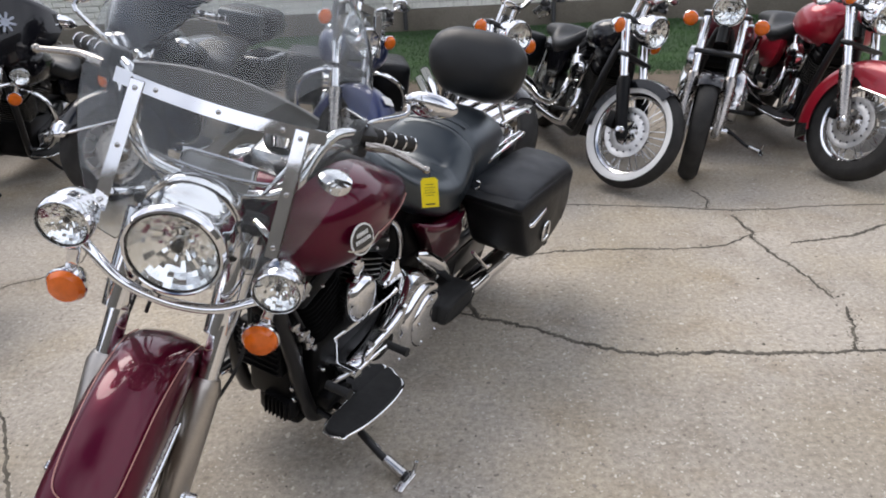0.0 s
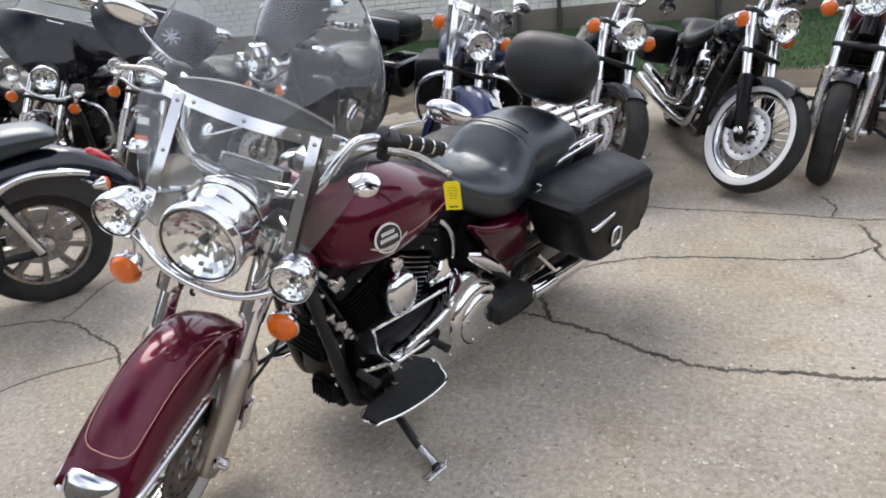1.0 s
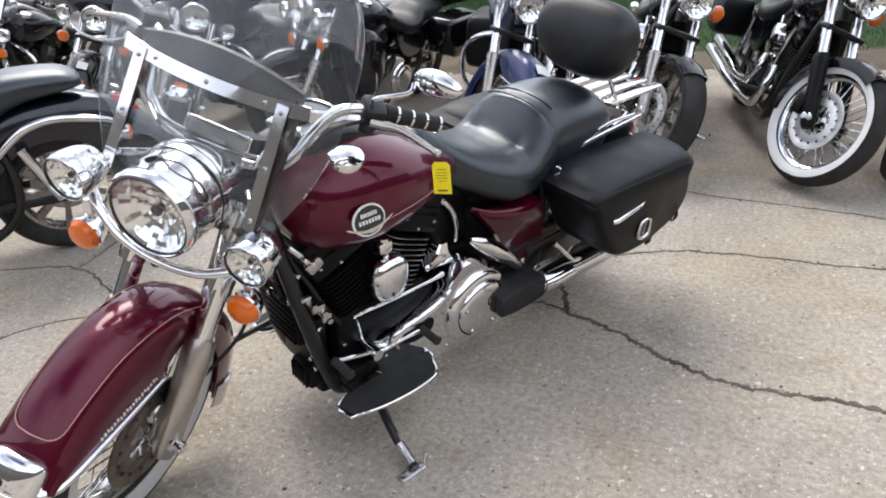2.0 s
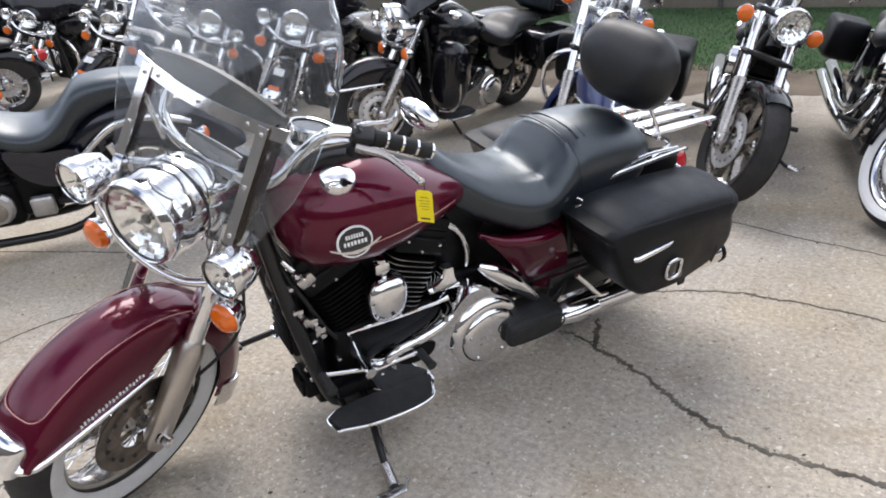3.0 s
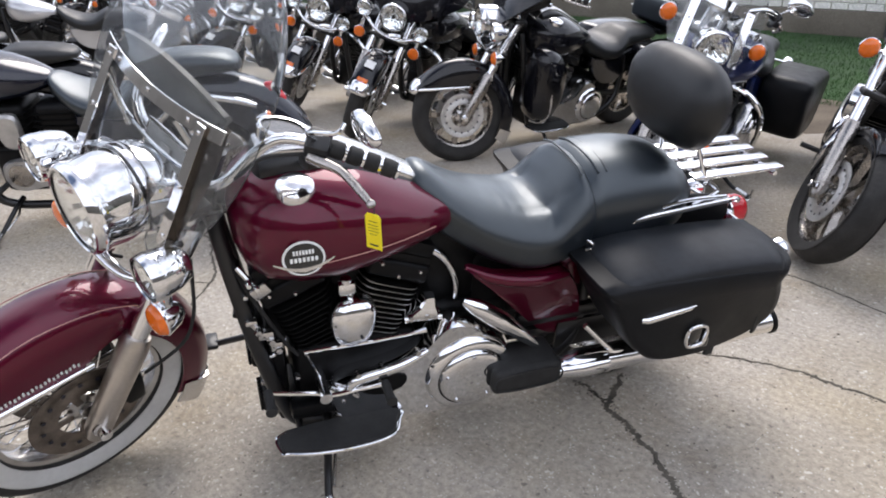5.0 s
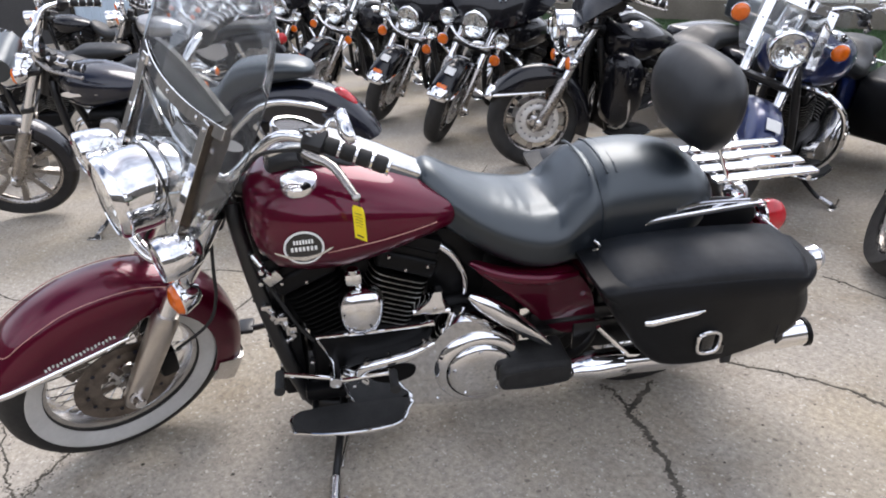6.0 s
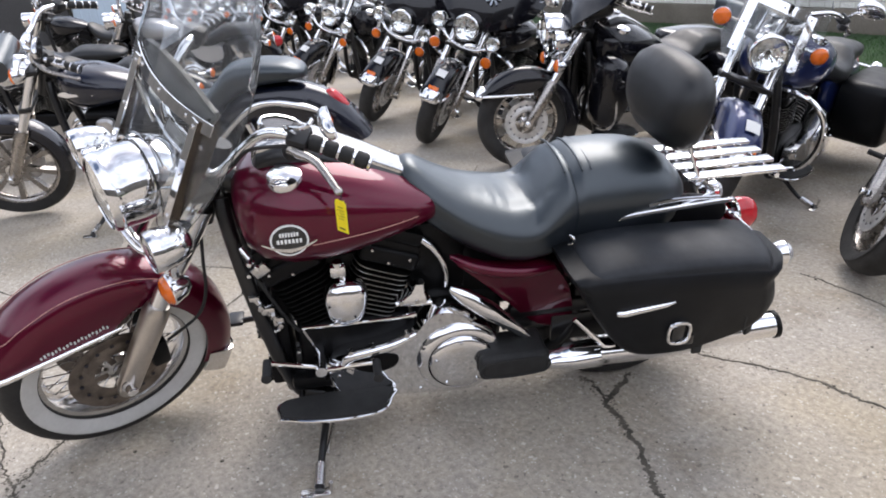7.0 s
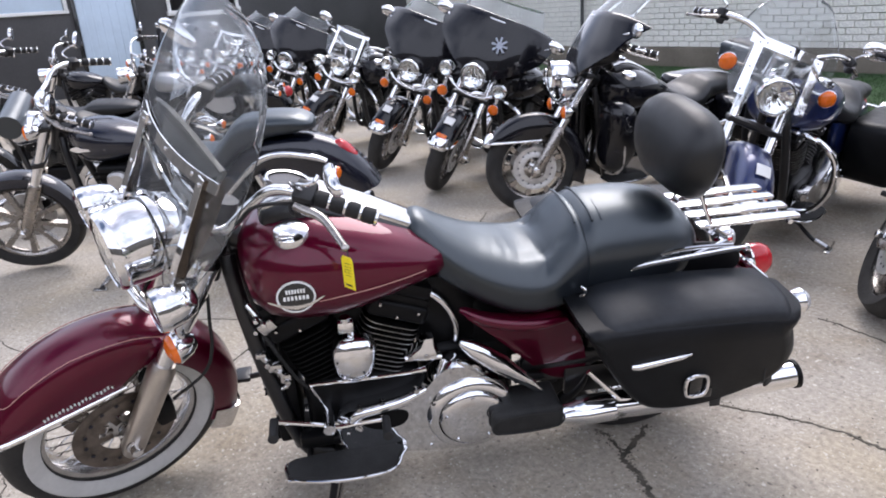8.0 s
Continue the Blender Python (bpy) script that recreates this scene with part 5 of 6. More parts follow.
bars(hero, S, line=BAR_LINE, lever=((1.082, 0.383, 1.086), (1.083, 0.475, 1.066)), mirror=(1.078, 0.435, 1.228), glance=(0.918, -0.325, -0.227), size=(0.070, 0.032))
for q in (1, -1):
    part("control_cable", tube([(1.11, q * 0.30, 1.095), (1.19, q * 0.25, 1.085), (1.225, q * 0.215, 1.03), (1.24, q * 0.16, 0.97), (1.22, q * 0.10, 0.85), (1.17, q * 0.10, 0.65)], 0.0045, 6, 5), RUBBER, hero, "", S)
tank(hero, BURGUNDY)
badge(hero, (1.020, 0.2345, 0.797))
part("pinstripe", tube([(0.965, 0.2275, 0.770), (0.90, 0.2265, 0.777), (0.82, 0.2115, 0.780), (0.74, 0.1875, 0.783), (0.68, 0.163, 0.785)], 0.0014, 6, 5), GOLD_LINE, hero, "fine rose-gold pinstripe along the tank")
engine_cases(hero)
# front fin edges left black: the shade on that cylinder is in the colour
cylinders(hero, tips=(FIN, FIN_EDGE))
primary(hero, CHROME)
HORN = smooth_outline([(0.0, 0.074), (0.040, 0.066), (0.061, 0.036), (0.064, 0.0), (0.054, -0.042), (0.028, -0.070), (-0.010, -0.074), (-0.046, -0.056), (-0.062, -0.012), (-0.062, 0.034), (-0.042, 0.066)], 4)
horn = part("horn_cover", loft([[(x * k, z * k, y) for x, z in HORN] for y, k in ((0.0, 0.98), (0.008, 1.0), (0.022, 0.99), (0.034, 0.95), (0.044, 0.87), (0.052, 0.74), (0.057, 0.55), (0.060, 0.30), (0.061, 0.08))]), CHROME, hero, "chrome horn cover", Matrix.Translation((0.897, 0.132, 0.526)) @ Matrix.Rotation(radians(-4), 4, "Y") @ XZ, 70)
part("horn_bracket", join(rbox((0.910, 0.150, 0.634), (0.048, 0.032, 0.040), 0.012), rod((0.910, 0.15, 0.645), (0.910, 0.15, 0.662), 0.014, 12), rod((0.90, 0.145, 0.585), (0.90, 0.15, 0.63), 0.009)), CHROME, horn)
def block(x, z, w, d):
    return [(x + w * c, 0.135 + d * s, z) for c, s in ((-0.5, -0.5), (0.5, -0.5), (0.5, 0.3), (0.38, 0.5), (-0.38, 0.5), (-0.5, 0.3))]


bracket = part("engine_bracket", loft([block(0.705, 0.490, 0.100, 0.050), block(0.705, 0.498, 0.106, 0.054), block(0.70, 0.510, 0.086, 0.050), block(0.690, 0.526, 0.048, 0.042), block(0.684, 0.552, 0.028, 0.032)]), CHROME, hero, "chrome engine mount bracket", sharp=25)
for x, z in ((0.694, 0.500), (0.740, 0.500)):
    part("bracket_bolt", rod((x, 0.145, z), (x, 0.163, z), 0.007, 10), CHROME_DULL, bracket)
part("oil_line", rod((0.65, 0.15, 0.484), (0.755, 0.15, 0.490), 0.007, 10), CHROME, hero)
part("pipe_cover", tube([(0.715, 0.08, 0.675), (0.675, 0.10, 0.678), (0.628, 0.110, 0.636), (0.600, 0.110, 0.566), (0.600, 0.11, 0.51)], [0.008, 0.011, 0.011, 0.010, 0.008], 14, 4), CHROME, hero, "curved chrome breather pipe")
part("front_guard", join(rbox((1.10, 0.02, 0.35), (0.06, 0.16, 0.20), 0.02), rbox((1.06, 0.03, 0.21), (0.10, 0.15, 0.09), 0.02), rbox((1.06, 0.0, 0.55), (0.10, 0.16, 0.22), 0.03)), ENGINE, hero, "black electrics box before the engine")
part("engine_fill", join(rbox((0.90, 0, 0.53), (0.10, 0.15, 0.22), 0.02), rbox((0.60, 0, 0.60), (0.22, 0.18, 0.24), 0.03), rbox((0.42, 0, 0.52), (0.26, 0.20, 0.24), 0.03)), ENGINE, hero, "black throttle body and battery tray")
part("inner_fender", rbox((0.30, 0.0, 0.45), (0.05, 0.22, 0.34), 0.02), FRAME_BLACK, hero)
part("belt_guard", join(rbox((0.20, 0.125, 0.395), (0.42, 0.03, 0.05), 0.012), rbox((0.10, 0.13, 0.31), (0.34, 0.012, 0.10), 0.005)), FRAME_BLACK, hero, "black belt guard")
for k, (x, y, z) in enumerate(((1.165, 0.07, 0.52), (1.17, -0.03, 0.50), (1.135, 0.105, 0.33), (1.12, 0.10, 0.28), (1.125, 0.02, 0.24), (1.11, 0.108, 0.42), (1.09, 0.112, 0.24), (1.135, -0.05, 0.36))):
    part("fastener", lathe([(0, 0.010), (0.005, 0.009), (0.0075, 0.004), (0.0075, -0.012)], facing((x, y, z), (0.8, 0.5, 0.1 * (k % 3 - 1))), 10), CHROME if k % 2 else CHROME_DULL, hero)
for y, z, w in ((0.02, 0.56, 0.008), (-0.04, 0.53, 0.007)):
    part("engine_hose", tube([(1.09, y - 0.03, z + 0.08), (1.135, y, z + 0.03), (1.14, y + 0.010, z - 0.08), (1.12, y + 0.015, z - 0.17), (1.08, y + 0.015, z - 0.23)], w, 8, 5), RUBBER, hero)
mount = part("front_mount", join(rbox((0, 0, 0), (0.048, 0.020, 0.034), 0.006, Matrix.Translation((1.118, 0.128, 0.650)) @ Matrix.Rotation(radians(32), 4, "Y")), rod((1.135, 0.122, 0.668), (1.165, 0.095, 0.705), 0.008, 10)), CHROME_DULL, hero, "polished upper engine mount")
for x, z in ((1.160, 0.682), (1.142, 0.668)):
    part("mount_bolt", lathe([(0, 0.012), (0.006, 0.011), (0.009, 0.006), (0.009, -0.01)], Matrix.Translation((x - 0.016, 0.132, z - 0.006)) @ ALONG_Y, 10), CHROME, mount)
fitting = part("oil_fitting", join(rbox((1.150, 0.125, 0.556), (0.030, 0.020, 0.016), 0.005), rbox((1.118, 0.128, 0.512), (0.040, 0.022, 0.024), 0.006), rod((1.150, 0.125, 0.552), (1.10, 0.13, 0.478), 0.008, 10), rbox((1.094, 0.128, 0.470), (0.032, 0.020, 0.030), 0.006)), CHROME_DULL, hero, "dulled chrome oil line fitting")
for x, z in ((1.135, 0.530), (1.105, 0.494), (1.09, 0.462)):
    part("fitting_nut", lathe([(0, 0.016), (0.009, 0.015), (0.011, 0.009), (0.011, -0.006)], Matrix.Translation((x, 0.132, z)) @ ALONG_Y, 6), CHROME_DULL, fitting)
regulator = part("voltage_regulator", rbox((1.12, 0.055, 0.245), (0.05, 0.10, 0.07), 0.010), ENGINE, hero, "black finned voltage regulator")
for k in range(6):
    part("regulator_fin", rbox((1.148, 0.02 + 0.014 * k, 0.245), (0.012, 0.005, 0.06), 0.002), ENGINE, regulator)
part("brake_pedal", join(rod((1.08, -0.16, 0.29), (1.27, -0.19, 0.25), 0.010), rbox((1.27, -0.20, 0.255), (0.05, 0.07, 0.016), 0.006)), FRAME_BLACK, hero, "black rear brake pedal")
for y, z in ((0.085, 0.62),):
    part("wiring", tube([(1.19, 0.05, 0.80), (1.165, y, z + 0.06), (1.12, y + 0.02, z - 0.05), (1.07, y + 0.03, z - 0.16), (1.02, y + 0.02, z - 0.24)], 0.006, 8, 5), RUBBER, hero)
for x, y, z in ((1.155, 0.10, 0.62), (1.05, 0.14, 0.36)):
    part("fastener", lathe([(0, 0.012), (0.006, 0.011), (0.008, 0.006), (0.008, -0.01)], Matrix.Translation((x, y, z)) @ ALONG_Y, 10), CHROME, hero)
part("horn_relay", join(rbox((1.165, 0.03, 0.60), (0.05, 0.07, 0.05), 0.01), rod((1.17, 0.02, 0.56), (1.18, 0.07, 0.54), 0.012)), ENGINE, hero)
cooler = part("oil_cooler", rbox((1.14, 0.01, 0.44), (0.045, 0.15, 0.15), 0.012), ENGINE, hero, "black finned oil cooler")
for k in range(7):
    part("cooler_fin", rbox((1.165, 0.01, 0.38 + 0.02 * k), (0.008, 0.14, 0.006), 0.002), ENGINE, cooler)
part("shift_rod", tube([(1.03, 0.165, 0.460), (0.86, 0.172, 0.460), (0.74, 0.17, 0.459), (0.70, 0.165, 0.459)], [0.0045, 0.0045, 0.0045, 0.009], 8), CHROME, hero)
rim = part("primary_rim", tube([(0.905, 0.200, 0.300), (0.925, 0.204, 0.330), (0.905, 0.208, 0.366), (0.84, 0.210, 0.380), (0.77, 0.210, 0.395), (0.705, 0.206, 0.420)], [0.010, 0.012, 0.015, 0.016, 0.016, 0.010], 14, 4), CHROME, hero, "bright rolled rim of the primary cover")
for x, z in ((0.90, 0.386), (0.835, 0.396), (0.735, 0.424)):
    part("rim_bolt", rod((x, 0.196, z), (x, 0.218, z), 0.008, 10), CHROME_DULL, rim)
# black plate laid where floorboard and shift linkage shade the primary cover
part("primary_shade", slab(smooth_outline([(0.895, 0.318), (0.885, 0.350), (0.82, 0.358), (0.765, 0.345), (0.775, 0.305), (0.84, 0.292)], 4), 0.006, Matrix.Translation((0, 0.198, 0)) @ XZ, 0.002), ENGINE, hero, "black plate for the shade on the primary cover")
shifter = part("shift_linkage", join(tube([(1.135, 0.225, 0.400), (1.07, 0.220, 0.376), (1.01, 0.215, 0.354), (0.985, 0.212, 0.338), (0.955, 0.212, 0.334), (0.90, 0.217, 0.342), (0.832, 0.226, 0.350)], 0.0068, 8, 4), rod((0.99, 0.11, 0.338), (0.99, 0.225, 0.338), 0.017, 14), rod((0.99, 0.15, 0.345), (1.025, 0.170, 0.455), 0.0042, 8)), CHROME, hero, "heel and toe shift lever")
for x, z in ((1.135, 0.400), (0.830, 0.350)):
    part("shift_peg", join(rod((x, 0.222, z), (x, 0.292, z), 0.0125, 14), rod((x, 0.288, z), (x, 0.296, z), 0.0145, 14)), RUBBER, shifter)
part("linkage_box", join(rbox((1.03, 0.165, 0.268), (0.10, 0.05, 0.045), 0.012), rbox((0.93, 0.165, 0.262), (0.12, 0.05, 0.030), 0.008)), ENGINE, hero, "black floorboard mount")
frame_tubes(hero)
for q in (1, -1):
    board(hero, q, y0=0.195, y1=0.294, dx=-0.014)
    part("passenger_board", join(rbox((0.420, q * 0.20, 0.322), (0.205, 0.12, 0.035), 0.016, Matrix.Identity(4), 3), rbox((0.420, q * 0.250, 0.296), (0.215, 0.045, 0.086), 0.0215, Matrix.Identity(4), 4), tube([(0.420 + x, q * 0.2725, 0.296 + z) for x, z in smooth_outline([(0.085, 0.026), (0.085, -0.026), (-0.085, -0.026), (-0.085, 0.026)], 5) + [(0.085, 0.026)]], 0.003, 6)), RUBBER, hero, "black rubber passenger footboard")
    part("side_cover", (lambda s: s if q > 0 else mirrored(s))(slab(smooth_outline([(0.595, 0.645), (0.50, 0.606), (0.40, 0.592), (0.30, 0.590), (0.232, 0.50), (0.195, 0.37), (0.22, 0.315), (0.31, 0.325), (0.425, 0.45), (0.515, 0.555)], 4), 0.05, TUCK @ Matrix.Translation((0, 0.135, 0)) @ XZ, 0.016)), BURGUNDY, hero, "burgundy side cover")
    part("cover_ledge", tube([(0.595, q * 0.165, 0.645), (0.53, q * 0.182, 0.612), (0.45, q * 0.190, 0.590), (0.37, q * 0.191, 0.580), (0.29, q * 0.182, 0.580)], [0.006, 0.015, 0.018, 0.016, 0.008], 14, 4), BURGUNDY, hero)
    part("chrome_shroud", tube([(0.60, q * 0.175, 0.545), (0.56, q * 0.185, 0.52), (0.49, q * 0.195, 0.465), (0.41, q * 0.195, 0.39), (0.35, q * 0.19, 0.325)], [0.010, 0.026, 0.030, 0.018, 0.006], 14, 4), CHROME, hero, "tapered chrome shroud")
    saddlebag(hero, q)
    part("bag_support", join(tube([(0.225, q * 0.21, 0.40), (0.16, q * 0.225, 0.33), (0.13, q * 0.235, 0.30), (0.04, q * 0.24, 0.29)], 0.0085, 8)), CHROME, hero)
    muffler(hero, q, [(0.62, 0.16, 0.24), (0.42, 0.185, 0.245), (0.28, 0.20, 0.25), (0.22, 0.205, 0.255), (0.0, 0.230, 0.274), (-0.25, 0.252, 0.305), (-0.41, 0.262, 0.318)], [0.026, 0.026, 0.028, 0.042, 0.044, 0.043, 0.040])
    part("heat_shield", tube([(0.30, q * 0.215, 0.245), (0.22, q * 0.222, 0.25), (0.14, q * 0.23, 0.262)], [0.020, 0.034, 0.036], 14), CHROME, hero)
    # black plate covers the burgundy fender side below the pillion
    part("fender_side_plate", (lambda s: s if q > 0 else mirrored(s))(slab(smooth_outline([(0.24, 0.66), (0.10, 0.73), (-0.10, 0.745), (-0.24, 0.71), (-0.20, 0.62), (0.20, 0.58)], 4), 0.02, Matrix.Translation((0, 0.118, 0)) @ XZ, 0.006)), FRAME_BLACK, hero, "black plate beside the rear fender")
    part("fender_rail", tube([(0.12, q * 0.165, 0.70), (0.08, q * 0.175, 0.718), (-0.05, q * 0.178, 0.73), (-0.22, q * 0.172, 0.735), (-0.26, q * 0.15, 0.715)], 0.0085, 10, 4), CHROME, hero, "chrome fender rail")
    part("fender_rail_brace", tube([(0.02, q * 0.172, 0.745), (-0.06, q * 0.172, 0.755), (-0.20, q * 0.165, 0.745)], 0.006, 8, 4), CHROME, hero)
    signal(hero, (-0.420, q * 0.208, 0.550), Matrix.Identity(4), 0.036, (-1, 0, 0), SILVER, None, "chrome rear turn signal")
seat(hero, SEAT_RIDER, "rider_seat", "smooth black vinyl rider seat with creased bucket", dent=0.335)
seat(hero, SEAT_PASSENGER, "passenger_seat", "black vinyl passenger pillion", dent=-1)
for x in (0.258, 0.206, 0.180):
    part("seat_piping", tube([(x, y, 0.742 + 0.126 * (1 - (abs(y) / 0.172) ** 2.6) ** (1 / 2.6)) for y in (0.115, 0.09, 0.06, 0.03, 0.0, -0.03, -0.06, -0.09, -0.115)], 0.0034, 8, 2), LEATHER, hero)
part("seat_clip", tube([(0.262, 0.203, 0.665), (0.25, 0.213, 0.675), (0.252, 0.213, 0.69), (0.262, 0.203, 0.695)], 0.004, 8, 3), CHROME, hero)
rear_fender(hero, BURGUNDY)
part("rear_lamp_bar", tube([(-0.390, -0.207, 0.552), (-0.37, -0.14, 0.572), (-0.34, 0, 0.60), (-0.37, 0.14, 0.572), (-0.390, 0.207, 0.552)], 0.010, 10, 5), CHROME, hero, "chrome rear lamp bar")
rack = part("luggage_rack", join(*[rod((x, -0.125, 0.772), (x, 0.125, 0.772), 0.008) for x in (-0.15, -0.40)], *[tube([(-0.17, q * 0.11, 0.77), (-0.20, q * 0.13, 0.74), (-0.10, q * 0.15, 0.72)], 0.008, 8, 3) for q in (1, -1)]), CHROME, hero, "chrome luggage rack")
for k in range(4):
    part("slat", rbox((-0.275, -0.102 + 0.068 * k, 0.785), (0.315, 0.040, 0.011), 0.004), CHROME, rack, "flat chrome rack slat")


def pad_ring(x, w, zb, zt, n=32):
    out = []
    for k in range(n):
        a = 2 * math.pi * k / n
        cs, sn = math.cos(a), math.sin(a)
        z = (zb + zt) / 2 + (zt - zb) / 2 * math.copysign(abs(sn) ** 0.8, sn)
        g = 1 - 0.11 * max(0, (zb + zt) / 2 + 0.02 - z) / ((zt - zb) / 2)
        out.append((x - (z - zb) * 0.16, g * w * math.copysign(abs(cs) ** 0.64, cs), z))
    return out


pad = part("backrest", loft([pad_ring(x, w, zb, zt) for x, w, zb, zt in ((0.0, 0.11, 0.965, 1.05), (-0.006, 0.16, 0.932, 1.088), (-0.022, 0.190, 0.900, 1.116), (-0.048, 0.202, 0.878, 1.127), (-0.080, 0.196, 0.862, 1.120), (-0.108, 0.165, 0.858, 1.10), (-0.124, 0.11, 0.872, 1.06), (-0.13, 0.05, 0.90, 1.02))]), PAD_VINYL, hero, "padded black vinyl backrest", sharp=70)
for q in (1, -1):
    part("backrest_post", tube([(-0.11, q * 0.07, 0.96), (-0.13, q * 0.09, 0.86), (-0.16, q * 0.115, 0.775)], 0.007, 8, 3), CHROME, pad)
stand(hero, (1.03, 0.435, 0.076))

# the tags that hang from levers and bars
def price_tag(at, turn, label, written=True):
    tag = thing("price_tag", label, "tag", Matrix.Translation(at) @ Matrix.Rotation(radians(turn), 4, "Z"))
    part("card", slab([(-0.022, -0.084), (0.022, -0.084), (0.022, -0.012), (0.015, -0.004), (-0.015, -0.004), (-0.022, -0.012)], 0.0012, Matrix.Rotation(radians(90), 4, "X"), 0.0005), YELLOW, tag)
    part("string", tube([(0, 0, -0.012), (0.003, 0.002, 0.004), (0, 0, 0.016)], 0.0014, 6, 3), INK, tag)
    if written:
        for z, w, h in ((-0.022, 0.022, 0.0012), (-0.030, 0.030, 0.0009), (-0.037, 0.026, 0.0009), (-0.044, 0.030, 0.0009), (-0.051, 0.020, 0.0009), (-0.075, 0.024, 0.0035)):
            part("writing_bar", rbox((0, -0.0016, z), (w, 0.0006, h), 0.0001), INK, tag, "short dark line of writing")


price_tag(BIKE_POSE @ Vector((0.884, 0.338, 0.955)), 8, "yellow card price tag hanging from the clutch lever")
price_tag((0.994, 5.035, 0.736), 10, "yellow card price tag hanging on the whitewall cruiser", False)
price_tag((-2.900, 2.181, 0.517), 10, "yellow card price tag hanging on the navy cruiser", False)


# ---- the other motorcycles in the yard ----
def batwing(b, s, paint):
    """Wide fork-mounted fairing with a low screen."""
    def fn(u, v):
        au = abs(u)
        low, high = 0.91 + 0.17 * au ** 1.6 - 0.04 * (1 - au), 1.32 - 0.10 * au ** 3
        z = low + (high - low) * v
        return (1.425 - 0.20 * v - 0.20 * au ** 2.2 + 0.03 * math.sin(math.pi * v), 0.465 * u * (1 - 0.12 * (1 - v)), z)
    shell = part("fairing", sheet(fn, 24, 12, 0.02), paint, b, "broad batwing fairing", s, 60)
    part("fairing_back", loft([oval(x, 0, w, zb, zt, 24, 3) for x, w, zb, zt in ((1.305, 0.22, 0.96, 1.12), (1.20, 0.27, 0.98, 1.20), (1.13, 0.26, 1.0, 1.18))]), PLASTIC, shell, "", s)

    def sc(u, v):
        return (1.243 - 0.14 * v - 0.15 * u * u, 0.33 * u * (1 - 0.2 * v), 1.29 + 0.12 * v - 0.02 * u * u)
    scr = part("screen", sheet(sc, 16, 6, 0.004), SMOKE, b, "low smoked windscreen", s, 60)
    scr.visible_shadow = False
    part("screen_trim", tube([sc(u, 0.02) for u in np.linspace(-1, 1, 13)], 0.006, 6), CHROME, shell, "", s)


def crest(b, steer):
    """A pale round emblem on the fairing, drawn as a plain pierced shape."""
    m = steering(steer) @ facing((1.375, 0.10, 1.165), (0.93, 0.10, 0.36))
    ring = [(0.066 * (1 + 0.10 * math.cos(8 * a)) * math.cos(a), 0.066 * (1 + 0.10 * math.cos(8 * a)) * math.sin(a)) for a in np.linspace(0, 2 * math.pi, 64, endpoint=False)]
    hub = part("fairing_emblem", slab([(x * 0.42, y * 0.42) for x, y in ring], 0.004, m, 0.001), PALE_DECAL, b, "pale blue-grey fairing emblem")
    for k in range(8):
        part("emblem_ray", rbox((0.046, 0, 0.002), (0.030, 0.015, 0.004), 0.0015, m @ Matrix.Rotation(2 * math.pi * k / 8, 4, "Z")), PALE_DECAL, hub)


def crash_bar(b, r=0.015):
    for q in (1, -1):
        part("crash_bar", tube([(1.14, q * 0.05, 0.68), (1.17, q * 0.22, 0.67), (1.16, q * 0.33, 0.58), (1.13, q * 0.34, 0.42), (1.10, q * 0.26, 0.28), (1.08, q * 0.10, 0.24)], r, 10, 5), CHROME, b, "chrome engine guard")


def small_fender(b, s, paint, R=0.345, half=0.066, a0=62, a1=190):
    part("front_fender", arc(lambda a: fender_profile(half, R + 0.012, R - 0.055), a0, a1, 26, AXLE_F[0], AXLE_F[2]), paint, b, "short painted front fender", s, 50)


def hard_bag(b, q, paint, size=1.0, at=(0.0, 0.0)):
    base = smooth_outline([(0.22, 0.66), (0.15, 0.42), (-0.05, 0.38), (-0.33, 0.40), (-0.38, 0.62), (-0.30, 0.69), (0.1, 0.70)], 3)
    rings = [[(at[0] - 0.07 + (x + 0.07) * k * size, q * y, at[1] + 0.56 + (z - 0.54) * k * size) for x, z in base] for y, k in ((0.17, 0.95), (0.18, 1.0), (0.18 + 0.18 * size, 1.0), (0.18 + 0.21 * size, 0.96), (0.18 + 0.225 * size, 0.85))]
    bag = part("saddlebag", loft(rings), paint, b, "hard painted saddlebag" if paint is BLACK_PAINT else "black leather saddlebag", sharp=60)
    part("lid_seam", tube([(at[0] + x, q * y, at[1] + z) for x, y, z in ((0.15 * size, 0.18 + 0.20 * size, 0.56 + 0.10 * size), (-0.05, 0.181 + 0.222 * size, 0.56 + 0.095 * size), (-0.38 * size, 0.18 + 0.20 * size, 0.56 + 0.085 * size))], 0.003, 6, 3), BADGE_BLACK, bag)


SEAT_PLAIN = [(0.70, 0.04, 0.82, 0.77), (0.67, 0.09, 0.83, 0.72), (0.58, 0.15, 0.775, 0.64), (0.47, 0.185, 0.735, 0.60), (0.36, 0.19, 0.735, 0.59), (0.28, 0.175, 0.775, 0.61), (0.22, 0.15, 0.80, 0.64), (0.12, 0.14, 0.80, 0.66), (-0.05, 0.125, 0.785, 0.68), (-0.15, 0.09, 0.76, 0.70), (-0.18, 0.04, 0.735, 0.71)]
TANK_SLIM = [(1.15, 0.03, 0.81, 0.87), (1.14, 0.07, 0.76, 0.895), (1.10, 0.12, 0.71, 0.915), (1.03, 0.155, 0.69, 0.92), (0.95, 0.165, 0.69, 0.91), (0.86, 0.15, 0.70, 0.885), (0.77, 0.115, 0.72, 0.85), (0.70, 0.07, 0.745, 0.815), (0.67, 0.03, 0.76, 0.79)]
GUARD_STAND = (1.03, 0.40, 0.069)
